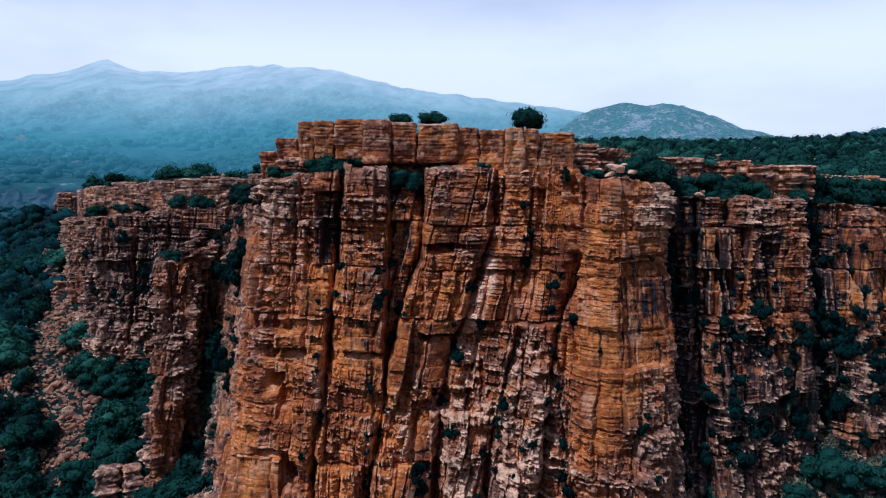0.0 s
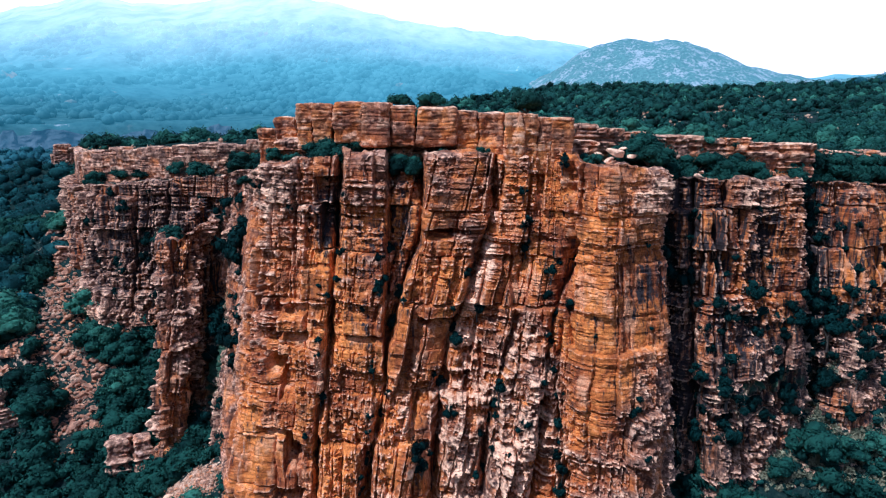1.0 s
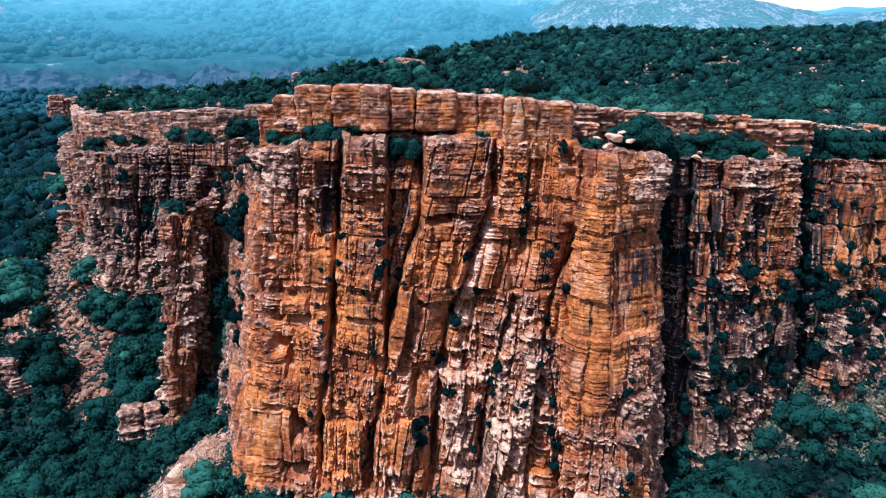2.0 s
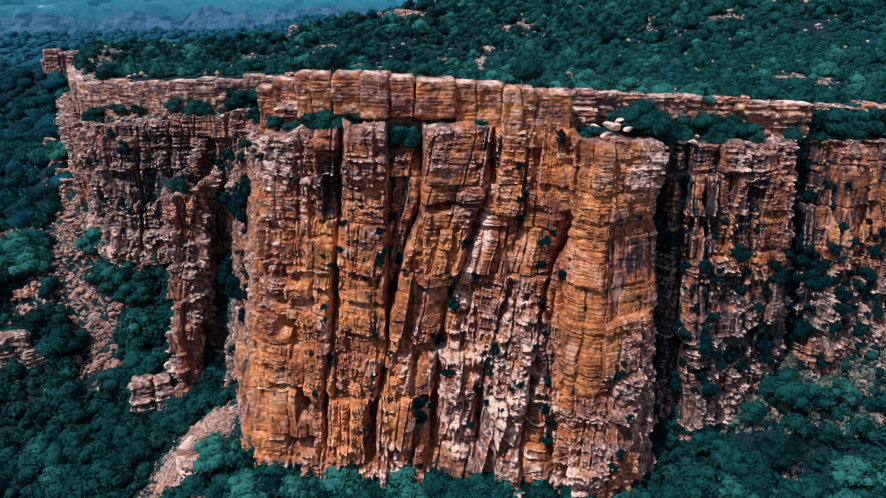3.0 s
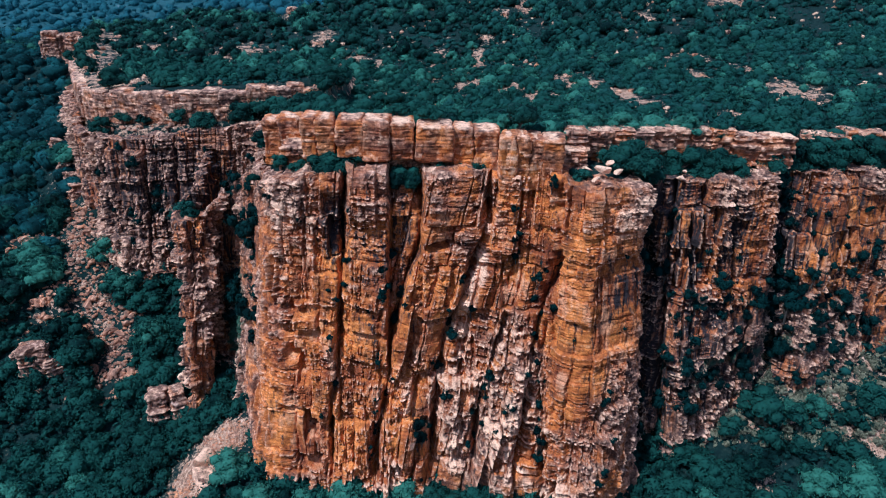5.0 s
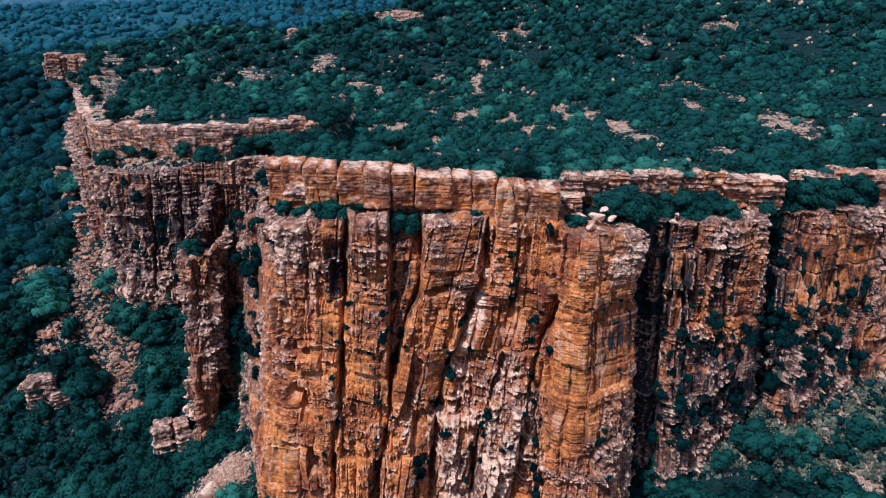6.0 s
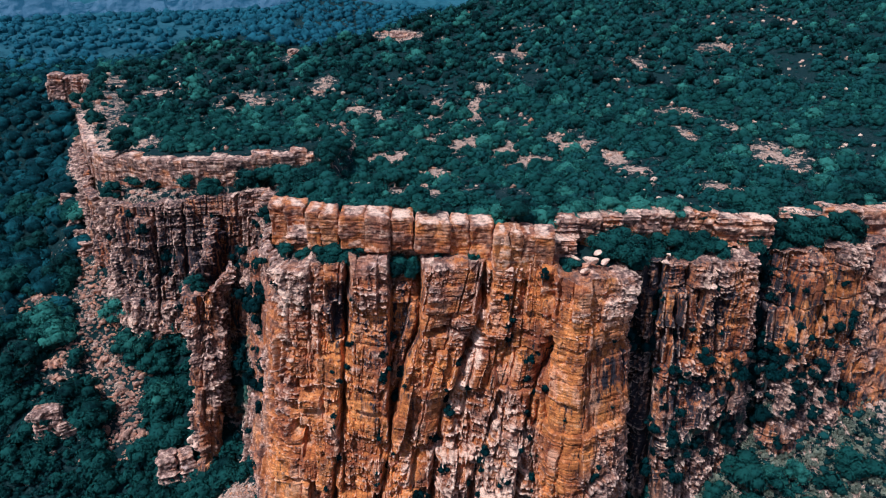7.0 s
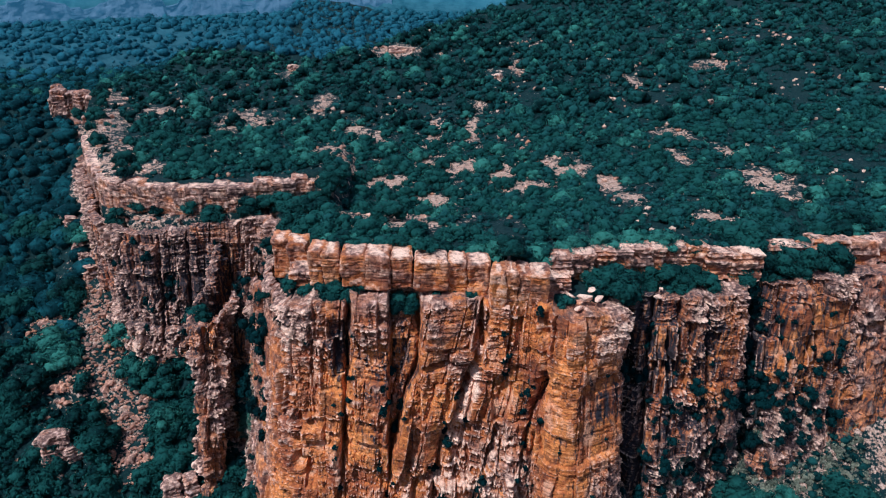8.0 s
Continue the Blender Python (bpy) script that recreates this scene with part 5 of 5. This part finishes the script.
def build_scrub(name, label, count, area, size, leaves, seed, keep, height=ground_z, material=LEAF, gap=0.0, sprig=0.3, flat=0.85, lobes=1):
    rs = np.random.RandomState(seed)
    v, f = SMALL_ICO
    cos, tris, quads, n = [], [], [], 0
    x0, x1, y0, y1 = area
    X, Y = rs.uniform(x0, x1, count * 4), rs.uniform(y0, y1, count * 4)
    ok = keep(X, Y, rs)
    X, Y = (X[ok], Y[ok]) if gap else (X[ok][:count], Y[ok][:count])
    Z = height(X, Y)
    S = size * np.clip(np.exp(0.5 * rs.normal(size=len(X))), 0.4, 1.8)
    if gap:
        free = spaced(X, Y, S, gap)
        X, Y, Z, S = X[free], Y[free], Z[free], S[free]
    for x, y, z, s in zip(X[:count], Y[:count], Z[:count], S[:count]):
        lump = lambda d: (1.0 + 0.17 * (np.sin(3.1 * d[:, 0] + x) * np.sin(3.7 * d[:, 1] + y) + 0.7 * np.sin(5.3 * d[:, 2] + x + y) + 0.8 * np.sin(6.1 * d[:, 0] - y) * np.sin(5.7 * d[:, 1] + x)))[:, None]
        turn, m = rs.uniform(0, 6.3), int(np.clip(leaves * s * s / (size * size), 0.6 * leaves, 2.2 * leaves))
        for k in range(lobes):
            # one lobe in the middle, the others lower round it
            a = turn + 6.283 * k / max(lobes - 1, 1)
            r = s if lobes == 1 else s * (0.66 if k == 0 else rs.uniform(0.38, 0.6))
            off = 0.0 if k == 0 else s * rs.uniform(0.42, 0.68)
            c0 = np.array([x + math.cos(a) * off, y + math.sin(a) * off, z + 0.25 * s + (0.30 * s if k == 0 and lobes > 1 else 0.0)])
            cos.append(v * lump(v) * np.array([r, r, flat * r]) * rs.uniform(0.80, 0.96, (len(v), 1)) + c0)
            tris.append(f + n)
            n += len(v)
            ml = max(m // lobes, 3) if leaves else 0
            if ml:
                d = rs.normal(size=(ml, 3))
                d[:, 2] = np.abs(d[:, 2])
                d /= np.linalg.norm(d, axis=1, keepdims=True)
                c = d * np.array([r, r, flat * r]) * lump(d) * rs.uniform(0.95, 1.10, (ml, 1)) + c0
                t = np.cross(d + 0.35 * rs.normal(size=(ml, 3)), rs.normal(size=(ml, 3)))
                t /= np.linalg.norm(t, axis=1, keepdims=True)
                b = np.cross(d, t)
                ln = sprig * (0.7 + 0.3 * s / size) * rs.uniform(0.7, 1.3, (ml, 1))
                quads.append((np.arange(ml * 4).reshape(-1, 4) + n))
                cos.append(np.stack([c - t * ln, c + b * ln * 0.6 + d * 0.1, c + t * ln, c - b * ln * 0.6 + d * 0.1], 1).reshape(-1, 3))
                n += ml * 4
    ob = mesh_object(name, np.concatenate(cos), np.concatenate(quads) if quads else None, material, tris=np.concatenate(tris), smooth=not quads)
    return tagged(ob, label, "scrub", kind="stuff")


def on_shelf(X, Y, rs):
    return (Y > curve(X, CAP_LINE) + 3.5) & (np.abs(X) < 0.7 * Y + 15) & ((bare_at(X, Y) < 0.3) | (rs.rand(len(X)) < 0.10)) & (fbm(X / 12, Y / 12, 0.5, 3, 401) > 0.35 + 0.07 * step(25, 85, X))


def sunny_shelf(X, Y, rs):
    return on_shelf(X, Y, rs) & (rs.rand(len(X)) < 1 - 0.35 * step(5, 50, X + 12 * np.sin(Y / 14)))


def dark_shelf(X, Y, rs):
    return on_shelf(X, Y, rs) & (rs.rand(len(X)) < 0.1 + 0.9 * step(0, 45, X + 12 * np.sin(Y / 14)))


def between(X, Y, rs):
    return (Y > curve(X, CAP_LINE) + 3) & (np.abs(X) < 0.75 * Y + 15) & ((bare_at(X, Y) < 0.30) | (rs.rand(len(X)) < 0.06))


def below(X, Y, rs):
    ok = (Y < curve(X, WALL_LINE) - 5 - 8 * step(28, 42, X)) & (rs.rand(len(X)) < 0.9)
    for a, b, c in OPEN:
        ok &= np.hypot(X - a, Y - b) > c
    return ok


def bare_below(X, Y):
    b = np.zeros(len(X))
    for a, c, r in OPEN:
        b = np.maximum(b, np.exp(-(((X - a) ** 2 + (Y - c) ** 2) / r ** 2)))
    return b


def valley(X, Y, rs):
    return (below(X, Y, rs) | ((X < -118) & (Y > curve(X, CAP_LINE) - 12))) & (np.abs(X) < 0.7 * Y + 14)


def on_mountain(X, Y, rs):
    return (np.hypot(X, Y) > 335) & (np.hypot(X, Y) < 556) & (mountain_z(X, Y) > -28) & (fbm(X / 30, Y / 30, 0.2, 3, 402) > 0.30)


build_scrub("plateau_scrub", "low dark green scrub covering the plateau", 820, (-110, 110, 84, 175), 1.35, 70, 501, sunny_shelf, gap=0.72, sprig=0.2, lobes=5)
build_scrub("dark_plateau_scrub", "nearly black thorn scrub covering the plateau", 560, (-40, 110, 84, 175), 1.15, 50, 531, dark_shelf, material=LEAF_THORN, gap=0.7, sprig=0.22, lobes=4)
build_scrub("low_plateau_scrub", "knee-high dark scrub between the bushes of the plateau", 4200, (-110, 110, 84, 175), 0.5, 3, 521, between, material=LEAF_THORN, sprig=0.2, flat=0.6)
build_scrub("pale_plateau_scrub", "lighter green round shrubs scattered over the plateau", 230, (-100, 100, 84, 175), 1.4, 80, 511, sunny_shelf, material=LEAF_PALE, gap=1.3, sprig=0.2, lobes=5)
build_scrub("slope_scrub", "dark green scrub on the slope behind the plateau", 2100, (-230, 260, 170, 345), 1.8, 30, 502, sunny_shelf, gap=0.8, sprig=0.32, lobes=3)
build_scrub("dark_slope_scrub", "nearly black thorn scrub on the slope behind the plateau", 1500, (-30, 260, 170, 345), 1.6, 24, 532, dark_shelf, material=LEAF_THORN, gap=0.7, sprig=0.32, lobes=3)
build_scrub("low_slope_scrub", "low dark scrub between the bushes of the slope", 4600, (-180, 200, 170, 290), 0.75, 2, 522, between, material=LEAF_THORN, sprig=0.3, flat=0.6)
build_scrub("pale_slope_scrub", "lighter green shrubs on the slope behind the plateau", 420, (-190, 260, 170, 345), 1.9, 40, 512, sunny_shelf, material=LEAF_PALE, gap=1.2, sprig=0.32, lobes=4)
build_scrub("gully_scrub", "dark bushes filling the gully behind the wing's corner", 110, (-108, -86, 164, 214), 1.7, 60, 541, lambda X, Y, rs: np.abs(Y - curve(X, CAP_LINE) - 1) < 6.5, gap=0.6, sprig=0.26, lobes=4)
build_scrub("rim_scrub", "dark round bushes on the pale rim of the far wing", 12, (-84, -58, 128, 168), 1.6, 70, 542, lambda X, Y, rs: (Y > curve(X, CAP_LINE) + 4.5) & (Y < curve(X, CAP_LINE) + 12), gap=1.3, sprig=0.24, lobes=4)
build_scrub("valley_scrub", "dark scrub on the slopes below the cliff", 1300, (-80, 66, 58, 118), 1.35, 60, 503, below, sprig=0.26, lobes=3)
build_scrub("low_valley_scrub", "low dark scrub between the bushes below the cliff", 2600, (-75, 68, 56, 100), 0.6, 7, 524, lambda X, Y, rs: (Y < curve(X, WALL_LINE) - 4) & (bare_below(X, Y) < 0.3), material=LEAF_THORN, sprig=0.22, flat=0.7)
build_scrub("dry_grass", "straw-coloured grass tufts on the bank below the cliff", 900, (31, 68, 73, 90), 0.32, 14, 525, lambda X, Y, rs: (Y < curve(X, WALL_LINE) - 3.5) & (Y > 74.5), material=STRAW, sprig=0.2, flat=1.2)
build_scrub("valley_woods", "dark woods in the valley left of the cliff", 3800, (-260, -66, 110, 345), 2.0, 20, 504, valley, material=LEAF_WOODS_HAZED, gap=0.5, sprig=0.3)
build_scrub("far_woods", "blue-green woods on the lower mountain slopes", 4400, (-420, 260, 300, 560), 2.4, 8, 505, on_mountain, lambda X, Y: np.maximum(mountain_z(X, Y), ground_z(X, Y)), LEAF_FAR_HAZED, gap=0.55, sprig=0.5)
build_scrub("mountain_woods", "woods scattered over the mountain's slopes, haze painted in as glow", 5200, (-620, 420, 430, 1120), 4.2, 0, 506, lambda X, Y, rs: (np.hypot(X, Y) > 597) & (np.hypot(X, Y) < 1120) & (np.abs(X) < 0.66 * Y) & (fbm(X / 60, Y / 60, 0.4, 3, 403) > 0.42), mountain_z, MOUNT)


# ---- loose rock ----
def rock_mesh(seed, pale, source=None, cuts=9):
    v, f = source or ICO
    r = np.random.RandomState(seed)
    p = v.copy() if cuts < 12 else np.sign(v) * np.abs(v) ** 0.45 * 0.75
    for k in range(cuts):
        d = r.normal(size=3)
        d /= np.linalg.norm(d)
        h = p @ d
        cut = r.uniform(0.45, 0.8) if cuts < 12 else r.uniform(0.32, 0.7)
        p = p - np.outer(np.maximum(h - cut, 0), d)
    p = p * np.array([1, r.uniform(0.6, 1.0), r.uniform(0.5, 0.8)]) * (1 + 0.12 * (vnoise(v[:, 0] * 2 + seed, v[:, 1] * 2, v[:, 2] * 2, 3)[:, None] - 0.5))
    st = np.tile(np.array([0.2, pale, 0.1, -0.5]), (len(p), 1))
    return p, f, st


def make_boulder(seed, pale, label, source=None, cuts=9):
    p, f, st = rock_mesh(seed, pale, source, cuts)
    return tagged(mesh_object("boulder", p, None, BOULDER, st, tris=f), label, "boulder")


BOULDERS = [make_boulder(900 + k, 0.12, "pale angular boulder lying on the scree slope") for k in range(6)]
big = make_boulder(950, 0.9, "large pale rounded boulder below the cliff", ico_mesh(4), 2)
big.data.vertices.foreach_set("co", (lambda c: (c * (1 + 0.16 * (fbm(c[:, 0] * 2.2, c[:, 1] * 2.2, c[:, 2] * 2.2, 4, 33)[:, None] - 0.5) - 0.07 * np.exp(-((c[:, 2:3] * 3 + 0.4 * c[:, :1]) % 1.4 / 0.12) ** 2))).astype(np.float32).ravel())(np.array([p.co for p in big.data.vertices])))
big.matrix_basis = pose(-32.6, 74.2, on_ground(-32.6, 74.2) + 1.2, 4, -6, 30) @ Matrix.Diagonal((1.75, 1.75, 2.9, 1))
for k, (x, y, z, w, h, t) in enumerate(((-63.5, 90.5, -5, 4.4, 11.5, 20), (-60.6, 91.5, -4, 3.4, 8.0, 35), (-66.5, 92.5, -4, 3.4, 8.5, 5), (-42.0, 83.5, -3, 2.8, 6.2, 15), (-39.4, 84.5, -2, 2.4, 5.0, 30))):
    ob = block_mesh("rock_outcrop", w, 3.6, h, 0.26, 840 + k, 0.1, 0.0)
    tagged(ob, "weathered rock outcrop standing among bushes below the cliff", "rock")
    ob.matrix_basis = pose(x, y, z, -8, 0, t)
for k in range(7):
    ob = block_mesh("flat_rock", 3.6 - 0.2 * k, 2.3, 1.0, 0.16, 820 + k, 0.16, 0.06, 0.4)
    tagged(ob, "pale bedded rock slab in a stepped stack on the slope", "rock", "stepped rock slabs")
    ob.matrix_basis = pose(-31.9 + 0.45 * k, 72.4 - 0.85 * k, on_ground(-31.9 + 0.45 * k, 72.4 - 0.85 * k) - 0.1, 12, 8, 24 + 5 * (k % 3))
for x, y, z, s, t in ((19.2, 77.2, 40.6, 2.0, 20), (21.0, 77.6, 40.2, 1.3, 70), (17.4, 78.2, 40.4, 1.0, 130), (18.2, 75.8, 40.0, 1.2, 200), (20.2, 78.8, 40.9, 1.2, 250), (30.4, 82.8, 37.5, 1.2, 15), (31.4, 84.6, 37.8, 0.8, 80)):
    ob = make_boulder(960 + t, 0.9, "white broken boulder on the ledge", None, 18)
    ob.matrix_basis = pose(x, y, z, 10, 5, t) @ Matrix.Diagonal((s, s * 0.75, s * 0.5, 1))
# rock showing through the scrub on the far slope
for k, (x, y, w, h) in enumerate(((-11.7, 238, 8, 2.4), (-46, 229, 4, 2.2), (87, 220, 5, 2.0), (71, 181, 4, 1.6), (18, 209, 3, 1.8))):
    ob = block_mesh("rock_outcrop", w, 4.0, h, 0.45, 880 + k, 0.12, 0.05)
    tagged(ob, "low broken rock outcrop among scrub on the hillside", "rock")
    ob.matrix_basis = pose(x, y, on_ground(x, y) - 0.8, -14, 4, 17 * k)
for k, (x, y, w, h, t) in enumerate(((-80.5, 140.0, 2.4, 4.2, 20), (-78.0, 136.4, 2.2, 3.0, 40), (-75.4, 132.6, 2.4, 3.2, 10), (-72.6, 128.6, 2.4, 3.4, 30), (-70.4, 125.0, 2.0, 3.6, 50))):
    ob = block_mesh("rock_outcrop", w, 2.8, h, 0.3, 860 + k, 0.1, 0.1)
    tagged(ob, "leaning rock outcrop on the slope below the cliff's far wing", "rock")
    ob.matrix_basis = pose(x, y, on_ground(x, y) - 1.0, -6, 12, t)
used_first = set()
made = 0
while made < 212:
    if made < 120:
        a, b, c = rng.choice(SCREE)
        x, y, s = a + rng.gauss(0, 0.62 * c), b + rng.gauss(0, 0.7 * c), rng.choice((0.3, 0.4, 0.5, 0.6, 0.8, 1.1))
    elif made < 190:
        x, y, s = rng.uniform(-76, -46), rng.uniform(84, 118), rng.choice((0.4, 0.5, 0.8, 1.0))
    elif made < 215:
        x, y, s = rng.uniform(-60, -40), rng.uniform(115, 123), rng.choice((0.4, 0.5, 0.7, 0.9))
        if not float(curve(x, WALL_LINE)) + 1.5 < y < float(curve(x, CAP_LINE)) - 1.2:
            continue
    else:
        x, y, s = rng.uniform(32, 62), rng.uniform(73, 79), rng.choice((0.3, 0.4, 0.6))
    if (made < 190 or made >= 215) and y > float(curve(x, WALL_LINE)) - 4:
        continue
    k = rng.randrange(6)
    ob = BOULDERS[k] if k not in used_first else copy_thing(BOULDERS[k], Matrix.Identity(4))
    used_first.add(k)
    ob.matrix_basis = pose(x, y, on_ground(x, y) + 0.2 * s, rng.uniform(-20, 20), rng.uniform(-20, 20), rng.uniform(0, 360)) @ Matrix.Diagonal((s, s, s, 1))
    ob["group"] = "scree boulders"
    made += 1


def build_scree():
    """Broken stones too many to count: in the chute, on the clearings and over the ledge of the wing."""
    rs = np.random.RandomState(77)
    v, f = SMALL_ICO
    spots = [SCREE[rs.choice(len(SCREE))] for k in range(1100)] + [GRAVEL[rs.choice(len(GRAVEL))] for k in range(900)]
    cos, tris, st, n = [], [], [], 0
    for k, (a, b, c) in enumerate(spots):
        x, y = a + rs.normal() * 0.75 * c, b + rs.normal() * 0.85 * c
        if y > float(curve(x, WALL_LINE)) - 3.4:
            continue
        s = 0.16 + 0.32 * rs.rand() ** 2 if k < 1100 else 0.09 + 0.22 * rs.rand() ** 3
        p = v * (0.6 + 0.7 * rs.rand(len(v), 1)) * np.array([s, s * rs.uniform(0.6, 1.2), s * 0.7]) + np.array([x, y, on_ground(x, y) + 0.3 * s])
        cos.append(p)
        tris.append(f + n)
        st.append(np.tile(np.array([0.1 + 0.4 * rs.rand(), 0.4 * rs.rand(), 0.05 + 0.45 * rs.rand(), -0.5]), (len(v), 1)))
        n += len(v)
    tagged(mesh_object("scree", np.concatenate(cos), None, BOULDER, np.concatenate(st), tris=np.concatenate(tris)), "pale broken stones strewn down a chute below the cliff", "scree", kind="stuff")


def build_stones():
    """Pale stones strewn between the bushes of the plateau and the slope behind it."""
    rs = np.random.RandomState(78)
    v, f = SMALL_ICO
    X = rs.uniform(-105, 120, 5200)
    Y = 84 + 190 * rs.rand(5200) ** 1.3
    ok = (Y > curve(X, CAP_LINE) + 2.5) & (np.abs(X) < 0.66 * Y + 8) & ((fbm(X / 9, Y / 9, 0.9, 3, 405) > 0.54) | (bare_at(X, Y) > 0.25))
    X, Y = X[ok][:1300], Y[ok][:1300]
    Z = ground_z(X, Y)
    cos, tris, st = [], [], []
    for n, (x, y, z) in enumerate(zip(X, Y, Z)):
        s = (0.18 + 0.36 * rs.rand() ** 3) * (1 + (y - 84) / 200)
        cos.append(v * (0.6 + 0.7 * rs.rand(len(v), 1)) * np.array([s, s * rs.uniform(0.6, 1.2), s * rs.uniform(0.5, 1.1)]) + np.array([x, y, z + 0.3 * s]))
        tris.append(f + n * len(v))
        st.append(np.tile(np.array([0.1 + 0.3 * rs.rand(), 0.3 + 0.5 * rs.rand(), 0.1 * rs.rand(), -0.5]), (len(v), 1)))
    tagged(mesh_object("scattered_stones", np.concatenate(cos), None, BOULDER, np.concatenate(st), tris=np.concatenate(tris)), "pale stones scattered between bushes on the plateau", "stones", kind="stuff")


build_scree()
build_stones()
